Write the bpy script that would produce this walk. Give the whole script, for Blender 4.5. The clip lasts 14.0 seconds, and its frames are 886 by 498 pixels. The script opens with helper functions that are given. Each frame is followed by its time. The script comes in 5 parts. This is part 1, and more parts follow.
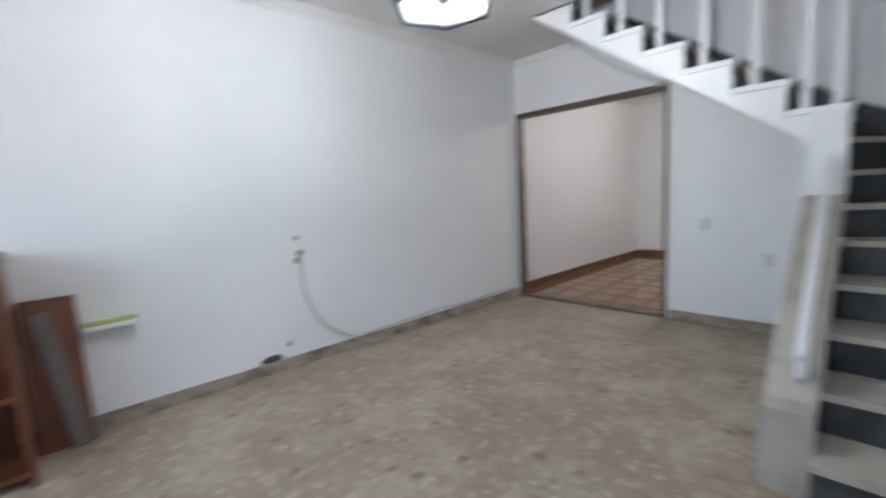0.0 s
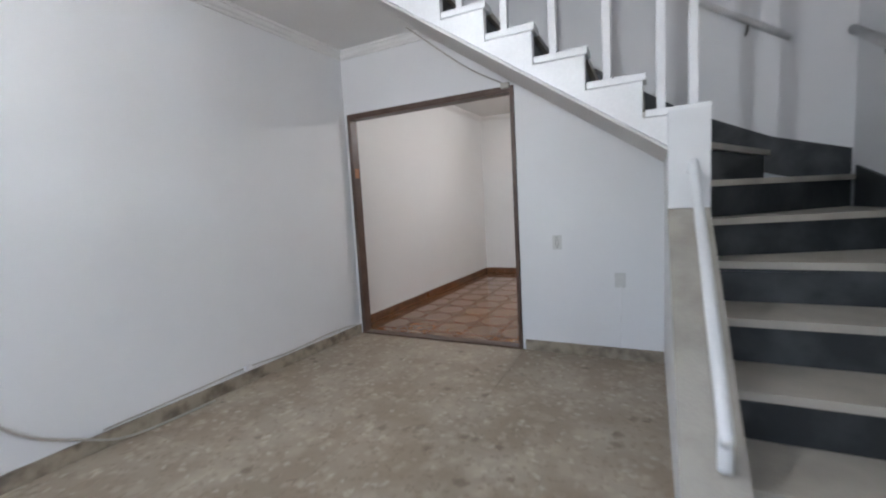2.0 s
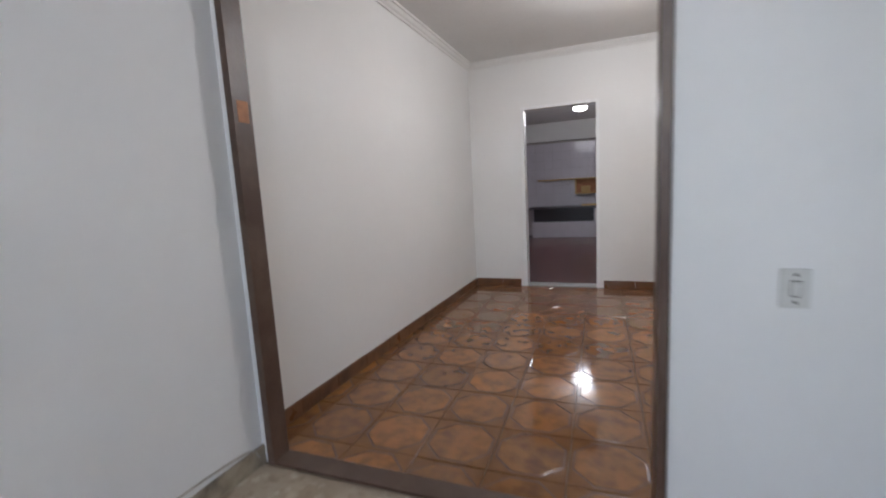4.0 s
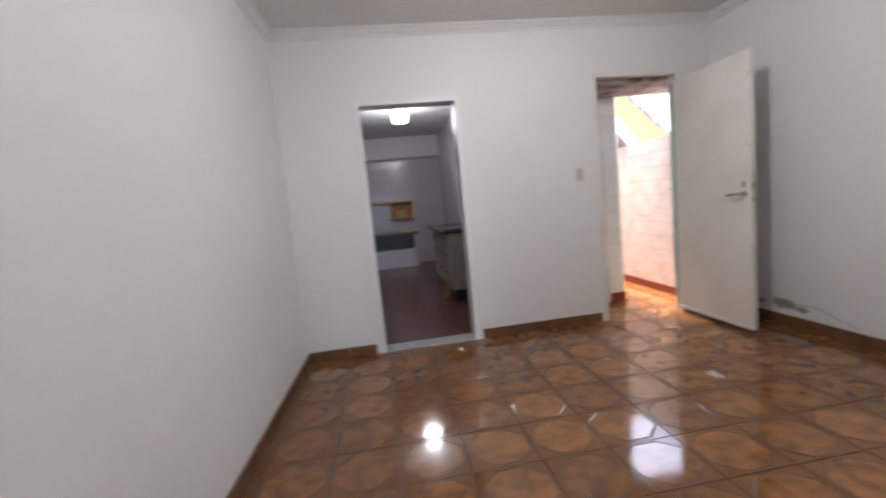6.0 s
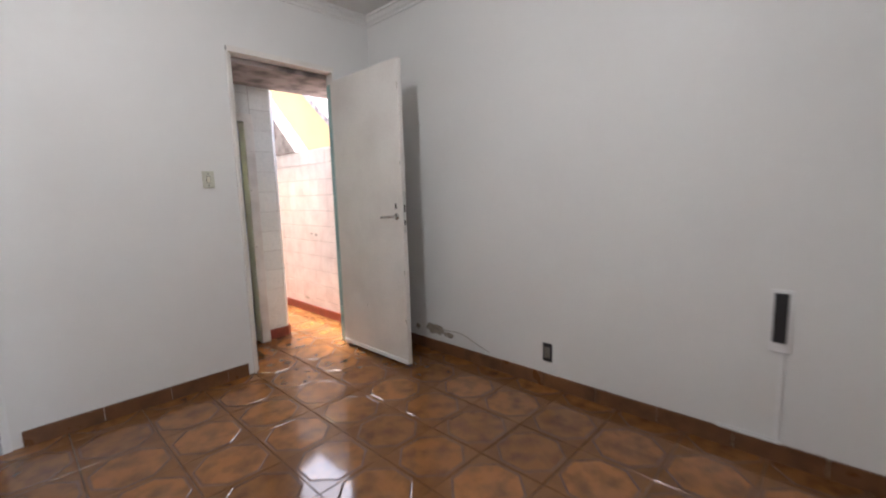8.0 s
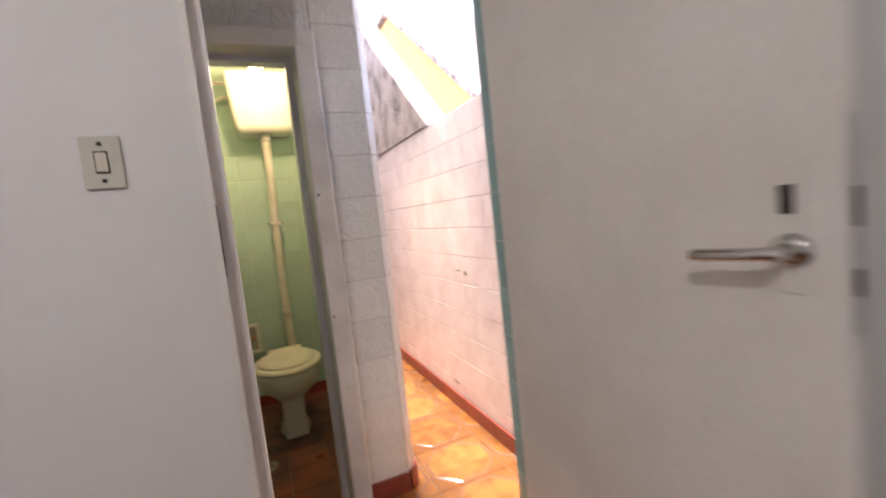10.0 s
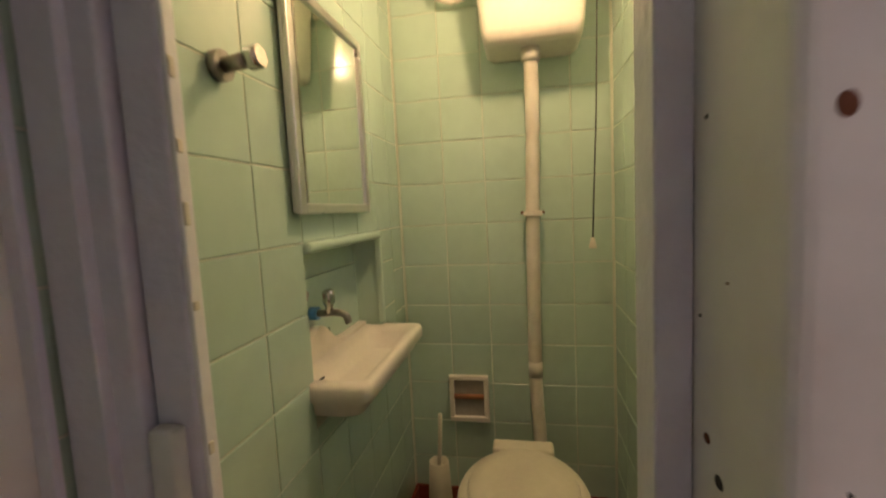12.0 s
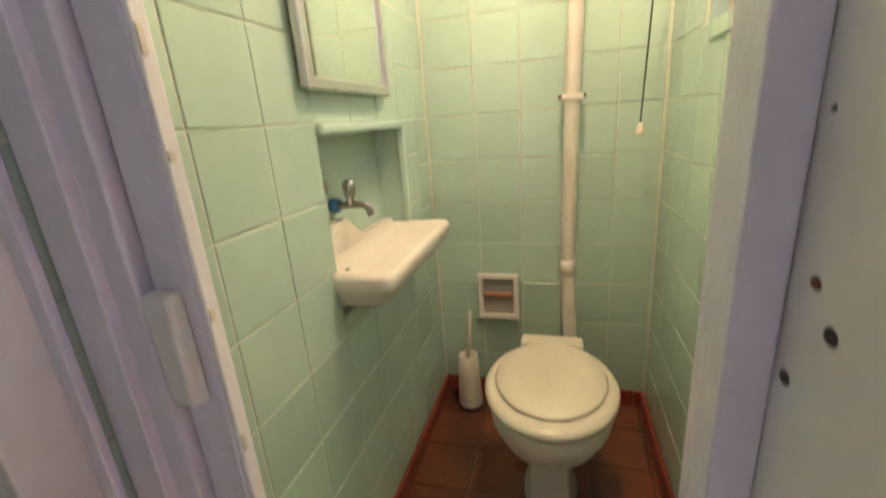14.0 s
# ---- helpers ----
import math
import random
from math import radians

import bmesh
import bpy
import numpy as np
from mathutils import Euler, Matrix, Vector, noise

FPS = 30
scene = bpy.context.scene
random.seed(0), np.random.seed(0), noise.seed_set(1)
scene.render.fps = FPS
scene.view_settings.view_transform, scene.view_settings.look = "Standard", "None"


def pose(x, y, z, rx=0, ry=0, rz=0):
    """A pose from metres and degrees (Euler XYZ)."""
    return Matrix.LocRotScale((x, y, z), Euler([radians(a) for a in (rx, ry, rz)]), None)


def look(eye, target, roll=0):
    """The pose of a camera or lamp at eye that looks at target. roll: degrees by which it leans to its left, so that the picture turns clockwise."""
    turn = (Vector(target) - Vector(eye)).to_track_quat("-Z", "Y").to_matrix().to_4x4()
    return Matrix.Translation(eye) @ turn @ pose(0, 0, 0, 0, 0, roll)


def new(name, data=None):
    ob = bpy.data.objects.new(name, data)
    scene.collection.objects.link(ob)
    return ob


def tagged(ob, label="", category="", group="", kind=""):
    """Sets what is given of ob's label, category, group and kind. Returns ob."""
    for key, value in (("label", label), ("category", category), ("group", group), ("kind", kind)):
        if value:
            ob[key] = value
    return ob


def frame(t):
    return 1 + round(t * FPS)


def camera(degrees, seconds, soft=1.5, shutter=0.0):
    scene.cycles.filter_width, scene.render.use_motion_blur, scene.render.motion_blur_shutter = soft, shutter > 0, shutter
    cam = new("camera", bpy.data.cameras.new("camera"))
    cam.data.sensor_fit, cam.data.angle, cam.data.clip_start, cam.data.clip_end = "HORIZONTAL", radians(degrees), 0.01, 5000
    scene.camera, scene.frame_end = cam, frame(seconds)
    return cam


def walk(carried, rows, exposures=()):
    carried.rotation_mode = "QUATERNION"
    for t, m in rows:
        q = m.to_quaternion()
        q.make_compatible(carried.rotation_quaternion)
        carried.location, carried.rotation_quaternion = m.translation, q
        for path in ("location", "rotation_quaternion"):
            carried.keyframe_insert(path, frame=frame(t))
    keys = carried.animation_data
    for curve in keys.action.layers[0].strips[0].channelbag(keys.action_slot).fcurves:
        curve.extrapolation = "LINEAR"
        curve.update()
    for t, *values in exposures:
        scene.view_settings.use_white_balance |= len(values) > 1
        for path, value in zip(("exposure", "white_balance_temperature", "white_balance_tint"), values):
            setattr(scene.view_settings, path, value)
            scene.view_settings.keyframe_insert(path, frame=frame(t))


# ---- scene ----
cam = camera(92.9, 14.0, soft=2.0, shutter=0.5)
PATH = [
    (0, (4.547, -4.149, 1.249), (3.122, -2.768, 0.998), -3.1),
    (0.5, (4.707, -4.108, 1.249), (3.855, -2.307, 1.073), -2.8),
    (1, (4.683, -4.044, 1.244), (3.95, -2.194, 1.049), -1.4),
    (1.5, (4.493, -3.72, 1.221), (3.694, -1.903, 0.973), -2.7),
    (2, (4.191, -3.318, 1.213), (3.302, -1.538, 1.012), -3.2),
    (2.5, (3.962, -2.858, 1.218), (3.165, -1.041, 0.967), -4.0),
    (3, (3.677, -2.332, 1.2), (2.73, -0.588, 0.949), -1.8),
    (3.2, (3.563, -2.137, 1.183), (2.699, -0.354, 0.906), -2.0),
    (5.3, (2.3, -0.318, 1.229), (1.79, 1.607, 1.037), -4.3),
    (5.5, (2.261, -0.179, 1.218), (1.994, 1.796, 1.055), -5.9),
    (6, (2.278, 0.109, 1.248), (2.547, 2.079, 1.027), -5.6),
    (6.5, (2.387, 0.315, 1.309), (3.309, 2.074, 1.066), -2.5),
    (7, (2.526, 0.419, 1.255), (3.967, 1.787, 1.029), -1.8),
    (7.2, (2.577, 0.421, 1.256), (4.117, 1.664, 0.963), -1.7),
    (9.3, (4.058, 1.938, 1.2), (5.168, 3.59, 1.012), -3.4),
    (9.5, (4.098, 2.155, 1.208), (5.202, 3.813, 1.022), -4.9),
    (10, (4.334, 2.62, 1.192), (5.129, 4.447, 1.022), -6.2),
    (10.5, (4.431, 3.088, 1.224), (4.968, 5.011, 1.108), -6.2),
    (11, (4.489, 3.507, 1.211), (4.619, 5.494, 1.023), -4.5),
    (11.3, (4.482, 3.735, 1.235), (4.125, 5.695, 1.065), -2.6),
    (11.5, (4.461, 3.867, 1.247), (4.006, 5.809, 1.107), -4.3),
    (11.8, (4.438, 4.001, 1.267), (4.053, 5.96, 1.16), -2.9),
    (12, (4.429, 4.061, 1.273), (4.047, 6.016, 1.088), -2.9),
    (12.3, (4.429, 4.116, 1.266), (3.977, 6.04, 0.957), -2.6),
    (12.5, (4.422, 4.137, 1.237), (3.942, 6.036, 0.83), -2.9),
    (13, (4.427, 4.147, 1.184), (3.893, 5.96, 0.532), -3.9),
    (13.5, (4.428, 4.128, 1.152), (3.906, 5.891, 0.363), -4.9),
    (14, (4.424, 4.13, 1.198), (3.891, 5.968, 0.617), -4.4),
]
walk(cam, [(t, look(eye, target, roll)) for t, eye, target, roll in PATH],
     exposures=[(0.0, 3.55, 6400, 12), (3.2, 3.55, 6450, 13), (5.3, 3.6, 6380, 13), (7.2, 3.57, 6350, 12), (9.3, 3.5, 6450, 14), (10.5, 3.28, 6850, 21), (11.0, 3.05, 6950, 23), (11.3, 2.95, 6950, 27), (11.5, 3.08, 6950, 26), (12.0, 3.0, 7150, 26), (12.5, 3.27, 7050, 25), (13.0, 3.62, 6550, 27), (13.5, 4.0, 6300, 25), (14.0, 4.15, 6150, 28)])

# ---- daylight, lamps ----
world = bpy.data.worlds.new("world")
scene.world = world
world.use_nodes = True
wn = world.node_tree
sky = wn.nodes.new("ShaderNodeTexSky")
sky.sky_type, sky.sun_disc = "NISHITA", False
sky.sun_elevation, sky.sun_rotation = radians(68), radians(0)
sky.air_density, sky.dust_density, sky.ozone_density = 0.8, 5.0, 0.6
wn.links.new(sky.outputs[0], wn.nodes["Background"].inputs[0])
wn.nodes["Background"].inputs[1].default_value = 0.12


def sun_lamp(strength, elevation, azimuth):
    d = bpy.data.lights.new("sun", "SUN")
    d.energy, d.angle, d.color = strength, radians(12), (1.0, 0.92, 0.82)
    ob = new("sun", d)
    a, e = radians(azimuth), radians(elevation)
    ob.matrix_world = look((0, 0, 20), (-math.sin(a) * math.cos(e), -math.cos(a) * math.cos(e), 20 - math.sin(e)))
    return ob


def point_lamp(name, place, watts, color, radius):
    d = bpy.data.lights.new(name, "POINT")
    d.energy, d.color, d.shadow_soft_size = watts, color, radius
    ob = new(name, d)
    ob.location = place
    return ob


def area_lamp(name, place, target, width, height, watts, color):
    """A rectangular area lamp: sky light in the front window, added fill upstairs."""
    d = bpy.data.lights.new(name, "AREA")
    d.shape, d.size, d.size_y, d.energy, d.color = "RECTANGLE", width, height, watts, color
    ob = new(name, d)
    ob.matrix_world = look(place, target)
    return ob


sun_lamp(2.0, 68, 0)
LANTERN = (3.17, -2.73)
point_lamp("lantern_light", (*LANTERN, 2.22), 7.2, (0.85, 0.93, 1.0), 0.05)
point_lamp("dining_light", (3.35, 1.85, 2.44), 3.7, (0.97, 0.97, 0.98), 0.055)
point_lamp("kitchen_light", (2.70, 6.5, 2.42), 2.0, (0.93, 0.95, 1.0), 0.15)
point_lamp("bathroom_light", (4.45, 5.17, 2.10), 1.28, (1.0, 0.74, 0.45), 0.035)
area_lamp("front_window_light", (3.2, -6.28, 1.6), (3.2, 0, 1.3), 2.2, 1.2, 2.2, (0.68, 0.83, 1.0))
# Added fill for the stairwell; the upstairs wall has no window.
area_lamp("stairwell_fill_light", (3.0, -2.88, 4.2), (3.6, 0, 3.4), 0.9, 1.1, 0.3, (0.85, 0.92, 1.0))


# ---- materials ----
def mat(name, color, rough=0.6, metal=0.0, second=None, amount=0.3, scale=3.0, fine=60.0, bump=0.05, bump_scale=None,
        random_tint=0.0, coat=0.0, spec=0.5, detail=6.0, grain=0.07):
    """Two-scale mottled surface: broad stains towards a second colour, fine grain, relief, and a tint that differs from piece to piece."""
    m = bpy.data.materials.new(name)
    m.use_nodes = True
    nt = m.node_tree
    b = nt.nodes["Principled BSDF"]
    n, l = nt.nodes.new, nt.links.new
    second = second or tuple(c * 0.75 for c in color)
    co = n("ShaderNodeTexCoord")
    big, small = n("ShaderNodeTexNoise"), n("ShaderNodeTexNoise")
    big.inputs["Scale"].default_value, big.inputs["Detail"].default_value = scale, detail
    small.inputs["Scale"].default_value, small.inputs["Detail"].default_value = fine, 4
    geo = n("ShaderNodeNewGeometry")
    for t in (big, small):
        l(geo.outputs["Position"], t.inputs["Vector"])
    ramp = n("ShaderNodeMapRange")
    ramp.inputs["From Min"].default_value, ramp.inputs["From Max"].default_value = 0.42, 0.68
    ramp.inputs["To Max"].default_value = amount
    l(big.outputs[0], ramp.inputs["Value"])
    mix = n("ShaderNodeMix")
    mix.data_type = "RGBA"
    mix.inputs["A"].default_value, mix.inputs["B"].default_value = (*color, 1), (*second, 1)
    l(ramp.outputs[0], mix.inputs["Factor"])
    hsv = n("ShaderNodeHueSaturation")
    l(mix.outputs["Result"], hsv.inputs["Color"])
    val = n("ShaderNodeMapRange")
    val.inputs["To Min"].default_value, val.inputs["To Max"].default_value = 1 - grain, 1 + grain
    l(small.outputs[0], val.inputs["Value"])
    if random_tint:
        info, add, rr = n("ShaderNodeObjectInfo"), n("ShaderNodeMath"), n("ShaderNodeMapRange")
        rr.inputs["To Min"].default_value, rr.inputs["To Max"].default_value = 1 - random_tint, 1 + random_tint
        add.operation = "MULTIPLY"
        l(info.outputs["Random"], rr.inputs["Value"])
        l(rr.outputs[0], add.inputs[0])
        l(val.outputs[0], add.inputs[1])
        l(add.outputs[0], hsv.inputs["Value"])
    else:
        l(val.outputs[0], hsv.inputs["Value"])
    l(hsv.outputs[0], b.inputs["Base Color"])
    rm = n("ShaderNodeMapRange")
    rm.inputs["To Min"].default_value, rm.inputs["To Max"].default_value = max(rough - min(0.12, rough * 0.3), 0.03), min(rough + min(0.14, rough * 0.35), 1)
    l(big.outputs[0], rm.inputs["Value"])
    l(rm.outputs[0], b.inputs["Roughness"])
    b.inputs["Metallic"].default_value = metal
    b.inputs["Specular IOR Level"].default_value = spec
    b.inputs["Coat Weight"].default_value, b.inputs["Coat Roughness"].default_value = coat, 0.06
    if bump:
        bt, bn = n("ShaderNodeTexNoise"), n("ShaderNodeBump")
        bt.inputs["Scale"].default_value, bt.inputs["Detail"].default_value = bump_scale or fine, 3
        l(geo.outputs["Position"], bt.inputs["Vector"])
        l(bt.outputs[0], bn.inputs["Height"])
        bn.inputs["Strength"].default_value, bn.inputs["Distance"].default_value = min(1, bump * 4), 0.01
        l(bn.outputs[0], b.inputs["Normal"])
    return m


def glow(name, color, strength):
    m = bpy.data.materials.new(name)
    m.use_nodes = True
    b = m.node_tree.nodes["Principled BSDF"]
    b.inputs["Base Color"].default_value = (*color, 1)
    b.inputs["Emission Color"].default_value = (*color, 1)
    b.inputs["Emission Strength"].default_value = strength
    return m


def glass(name, color=(1, 1, 1), rough=0.0):
    m = bpy.data.materials.new(name)
    m.use_nodes = True
    b = m.node_tree.nodes["Principled BSDF"]
    b.inputs["Base Color"].default_value = (*color, 1)
    b.inputs["Transmission Weight"].default_value, b.inputs["Roughness"].default_value = 1.0, rough
    b.inputs["IOR"].default_value = 1.45
    return m


def terrazzo(name):
    """Dull beige cement floor with pale and dark marble chips, scuffed and dusty."""
    m = mat(name, (0.275, 0.218, 0.160), 0.5, second=(0.40, 0.345, 0.275), amount=0.75, scale=2.4, fine=38, bump=0.006, random_tint=0.03, detail=9)
    nt = m.node_tree
    n, l = nt.nodes.new, nt.links.new
    b = nt.nodes["Principled BSDF"]
    base = b.inputs["Base Color"].links[0].from_socket
    geo = n("ShaderNodeNewGeometry")
    warp = n("ShaderNodeTexNoise")
    warp.inputs["Scale"].default_value, warp.inputs["Detail"].default_value = 22, 5
    vm = n("ShaderNodeVectorMath")
    vm.operation = "MULTIPLY_ADD"
    l(geo.outputs["Position"], warp.inputs["Vector"])
    l(warp.outputs["Color"], vm.inputs[0])
    vm.inputs[1].default_value = (0.07, 0.07, 0.0)
    l(geo.outputs["Position"], vm.inputs[2])
    for scale, low, high, color, power in ((10, 0.62, 0.75, (0.44, 0.37, 0.28), 0.42), (19, 0.60, 0.72, (0.48, 0.41, 0.32), 0.4), (34, 0.66, 0.75, (0.19, 0.14, 0.10), 0.42), (26, 0.84, 0.88, (0.53, 0.47, 0.39), 0.5), (15, 0.93, 0.96, (0.11, 0.08, 0.055), 0.6)):
        v = n("ShaderNodeTexVoronoi")
        v.inputs["Scale"].default_value = scale
        l(vm.outputs[0], v.inputs["Vector"])
        sep = n("ShaderNodeSeparateColor")
        l(v.outputs["Color"], sep.inputs[0])
        pick, near, mul = n("ShaderNodeMapRange"), n("ShaderNodeMapRange"), n("ShaderNodeMath")
        pick.inputs["From Min"].default_value, pick.inputs["From Max"].default_value = low, high
        l(sep.outputs[0], pick.inputs["Value"])
        near.inputs["From Min"].default_value, near.inputs["From Max"].default_value = 0.62, 0.25
        near.inputs["To Max"].default_value = power
        l(v.outputs["Distance"], near.inputs["Value"])
        mul.operation = "MULTIPLY"
        l(pick.outputs[0], mul.inputs[0])
        l(near.outputs[0], mul.inputs[1])
        mx = n("ShaderNodeMix")
        mx.data_type = "RGBA"
        mx.inputs["B"].default_value = (*color, 1)
        l(base, mx.inputs["A"])
        l(mul.outputs[0], mx.inputs["Factor"])
        base = mx.outputs["Result"]
    l(base, b.inputs["Base Color"])
    return m


WALL = mat("white_wall_paint", (0.74, 0.74, 0.74), 0.62, second=(0.66, 0.66, 0.66), amount=0.35, scale=1.1, fine=25, bump=0.006, bump_scale=30, grain=0.012)
WALL_B = mat("white_satin_wall_paint", (0.74, 0.735, 0.72), 0.55, second=(0.68, 0.67, 0.65), amount=0.35, scale=1.0, fine=22, bump=0.005, bump_scale=26, grain=0.012)
CEIL = mat("ceiling_paint", (0.72, 0.71, 0.69), 0.8, second=(0.64, 0.62, 0.60), amount=0.4, scale=1.3, bump=0.02)
# Dull pink: painted shade of the upper stairwell wall, also the yard tile stain.
PINK = mat("pink_wall_shade_and_stain", (0.58, 0.50, 0.48), 0.8, scale=2)
TERRAZZO = terrazzo("terrazzo")
GROUT = mat("dark_grout", (0.16, 0.13, 0.10), 0.9, bump=0.1)
BASE_A = mat("terrazzo_skirting", (0.33, 0.28, 0.21), 0.6, second=(0.13, 0.10, 0.075), amount=0.95, scale=9, fine=70, bump=0.08)
BROWN = mat("dark_brown_wood", (0.075, 0.042, 0.030), 0.38, second=(0.13, 0.085, 0.06), amount=0.7, scale=7, fine=90, bump=0.04)
RAWWOOD = mat("bare_wood", (0.42, 0.18, 0.08), 0.6, second=(0.25, 0.10, 0.05), amount=0.6, scale=30)
WHITE_GLOSS = mat("white_gloss_paint", (0.78, 0.78, 0.78), 0.35, second=(0.70, 0.70, 0.69), amount=0.4, scale=5, bump=0.02)
TREAD = mat("beige_marble_tread", (0.42, 0.38, 0.32), 0.4, second=(0.30, 0.27, 0.23), amount=0.8, scale=4, fine=80, bump=0.03)
RISER = mat("black_stone_riser", (0.022, 0.025, 0.027), 0.38, second=(0.085, 0.09, 0.09), amount=0.6, scale=6, fine=50, bump=0.04)
COPING = mat("worn_beige_stone", (0.40, 0.37, 0.32), 0.6, second=(0.29, 0.26, 0.22), amount=0.9, scale=5, fine=90, bump=0.06)
RAIL = mat("white_rail_enamel", (0.62, 0.61, 0.60), 0.4, second=(0.5, 0.48, 0.46), amount=0.5, scale=8)
FIELD = mat("brown_glazed_tile", (0.265, 0.106, 0.028), 0.085, second=(0.115, 0.046, 0.015), amount=0.85, scale=11, fine=34, bump=0.0, random_tint=0.2, coat=0.35)
BAND = mat("dark_brown_tile_corner", (0.160, 0.068, 0.022), 0.09, second=(0.20, 0.085, 0.027), amount=0.8, scale=14, bump=0.0, random_tint=0.1)
LINE = mat("mauve_tile_line", (0.155, 0.084, 0.050), 0.10, second=(0.105, 0.055, 0.033), amount=0.7, scale=20, bump=0.0)
SKIRT_B = mat("brown_tile_skirting", (0.17, 0.075, 0.032), 0.3, second=(0.085, 0.04, 0.02), amount=0.9, scale=8, bump=0.04)
RED_SKIRT = mat("red_glazed_skirting", (0.25, 0.045, 0.028), 0.35, second=(0.14, 0.03, 0.02), amount=0.7, scale=9)
RED_FLOOR = mat("red_cement_floor", (0.13, 0.042, 0.035), 0.22, second=(0.085, 0.03, 0.026), amount=0.6, scale=2)
GREEN_TILE = mat("mint_green_glazed_tile", (0.432, 0.578, 0.477), 0.16, second=(0.38, 0.52, 0.425), amount=0.5, scale=3, fine=18, bump=0.012, bump_scale=6, random_tint=0.04, coat=0.3)
GREEN_GROUT = mat("pale_green_grout", (0.58, 0.62, 0.50), 0.8)
TEAL_TILE = mat("teal_glazed_tile", (0.30, 0.47, 0.46), 0.25, second=(0.25, 0.40, 0.39), amount=0.5, scale=4, random_tint=0.06)
PALE_TILE = mat("pale_grey_embossed_tile", (0.74, 0.75, 0.73), 0.35, second=(0.64, 0.67, 0.66), amount=0.6, scale=34, fine=70, bump=0.25, bump_scale=34, random_tint=0.04)
for node in PALE_TILE.node_tree.nodes:
    if node.bl_idname == "ShaderNodeTexNoise" and abs(node.inputs["Scale"].default_value - 34) < 0.1:
        node.inputs["Scale"].default_value, node.inputs["Distortion"].default_value, node.inputs["Detail"].default_value = 22, 2.6, 1.5
    if node.bl_idname == "ShaderNodeBump":
        node.inputs["Distance"].default_value = 0.006
YARD_TILE = mat("white_weathered_tile", (0.80, 0.74, 0.72), 0.4, second=(0.64, 0.54, 0.52), amount=0.6, scale=6, fine=40, bump=0.06, bump_scale=24, random_tint=0.03)
TILE_GROUT = mat("grey_grout", (0.34, 0.31, 0.29), 0.9, bump=0.1)
KITCHEN_TILE = mat("lilac_white_tile", (0.52, 0.49, 0.53), 0.09, second=(0.46, 0.43, 0.47), amount=0.4, scale=4, random_tint=0.03)
CONCRETE = mat("stained_concrete", (0.34, 0.29, 0.275), 0.9, second=(0.10, 0.085, 0.085), amount=0.95, scale=7, fine=50, bump=0.2)
YELLOW = mat("yellow_house_paint", (0.52, 0.345, 0.15), 0.9, second=(0.46, 0.30, 0.13), amount=0.5, scale=1)
DOORW = mat("cream_door_paint", (0.77, 0.74, 0.70), 0.4, second=(0.62, 0.58, 0.54), amount=0.5, scale=3, bump=0.03, bump_scale=14)
POST = mat("scuffed_white_post_paint", (0.73, 0.71, 0.68), 0.4, second=(0.46, 0.43, 0.41), amount=0.6, scale=4, fine=30, bump=0.02, bump_scale=14)
LAVENDER = mat("lavender_grey_pvc", (0.64, 0.625, 0.71), 0.35, second=(0.58, 0.565, 0.63), amount=0.5, scale=6)
CERAMIC = mat("cream_ceramic", (0.74, 0.69, 0.60), 0.34, second=(0.70, 0.63, 0.52), amount=0.5, scale=3, bump=0.0, coat=0.1)
PLASTIC = mat("cream_plastic", (0.66, 0.62, 0.50), 0.35, second=(0.55, 0.50, 0.40), amount=0.5, scale=6, bump=0.0)
PIPE = mat("off_white_pvc_pipe", (0.68, 0.63, 0.54), 0.4, second=(0.55, 0.48, 0.38), amount=0.6, scale=10, bump=0.01)
CHROME = mat("chrome", (0.62, 0.60, 0.57), 0.18, metal=1.0, second=(0.35, 0.33, 0.30), amount=0.6, scale=30, bump=0.0)
STEEL = mat("worn_steel", (0.30, 0.29, 0.27), 0.4, metal=0.9, second=(0.12, 0.10, 0.08), amount=0.8, scale=40)
ALU = mat("aluminium_frame", (0.62, 0.62, 0.60), 0.3, metal=0.9, scale=10, bump=0.0)
MIRROR = mat("mirror_glass", (0.82, 0.84, 0.80), 0.02, metal=1.0, second=(0.8, 0.82, 0.78), amount=0.1, bump=0.0)
MIRROR.node_tree.nodes["Principled BSDF"].inputs["Roughness"].links and MIRROR.node_tree.links.remove(MIRROR.node_tree.nodes["Principled BSDF"].inputs["Roughness"].links[0])
MIRROR.node_tree.nodes["Principled BSDF"].inputs["Roughness"].default_value = 0.02
BLACK = mat("black_plastic", (0.02, 0.02, 0.022), 0.4)
BLACK_METAL = mat("black_painted_metal", (0.03, 0.035, 0.045), 0.4, metal=0.3)
IVORY = mat("ivory_plastic", (0.56, 0.55, 0.46), 0.4, bump=0.0, scale=20, amount=0.2)
BLUE = mat("blue_plastic", (0.03, 0.16, 0.35), 0.4)
GREEN = mat("bright_green_plastic", (0.02, 0.42, 0.05), 0.3, second=(0.015, 0.34, 0.04), bump=0.0)
GREEN_STICK = mat("green_painted_handle", (0.10, 0.48, 0.04), 0.4, second=(0.08, 0.4, 0.03))
STICK = mat("weathered_wood_stick", (0.075, 0.035, 0.024), 0.7, scale=20)
LABEL_RED = mat("red_paper_label", (0.45, 0.05, 0.06), 0.5)
CABLE = mat("old_grey_cable", (0.40, 0.37, 0.32), 0.6, scale=20)
DIRT = mat("exposed_plaster", (0.34, 0.30, 0.25), 0.95, second=(0.20, 0.17, 0.14), amount=0.8, scale=30, bump=0.3)
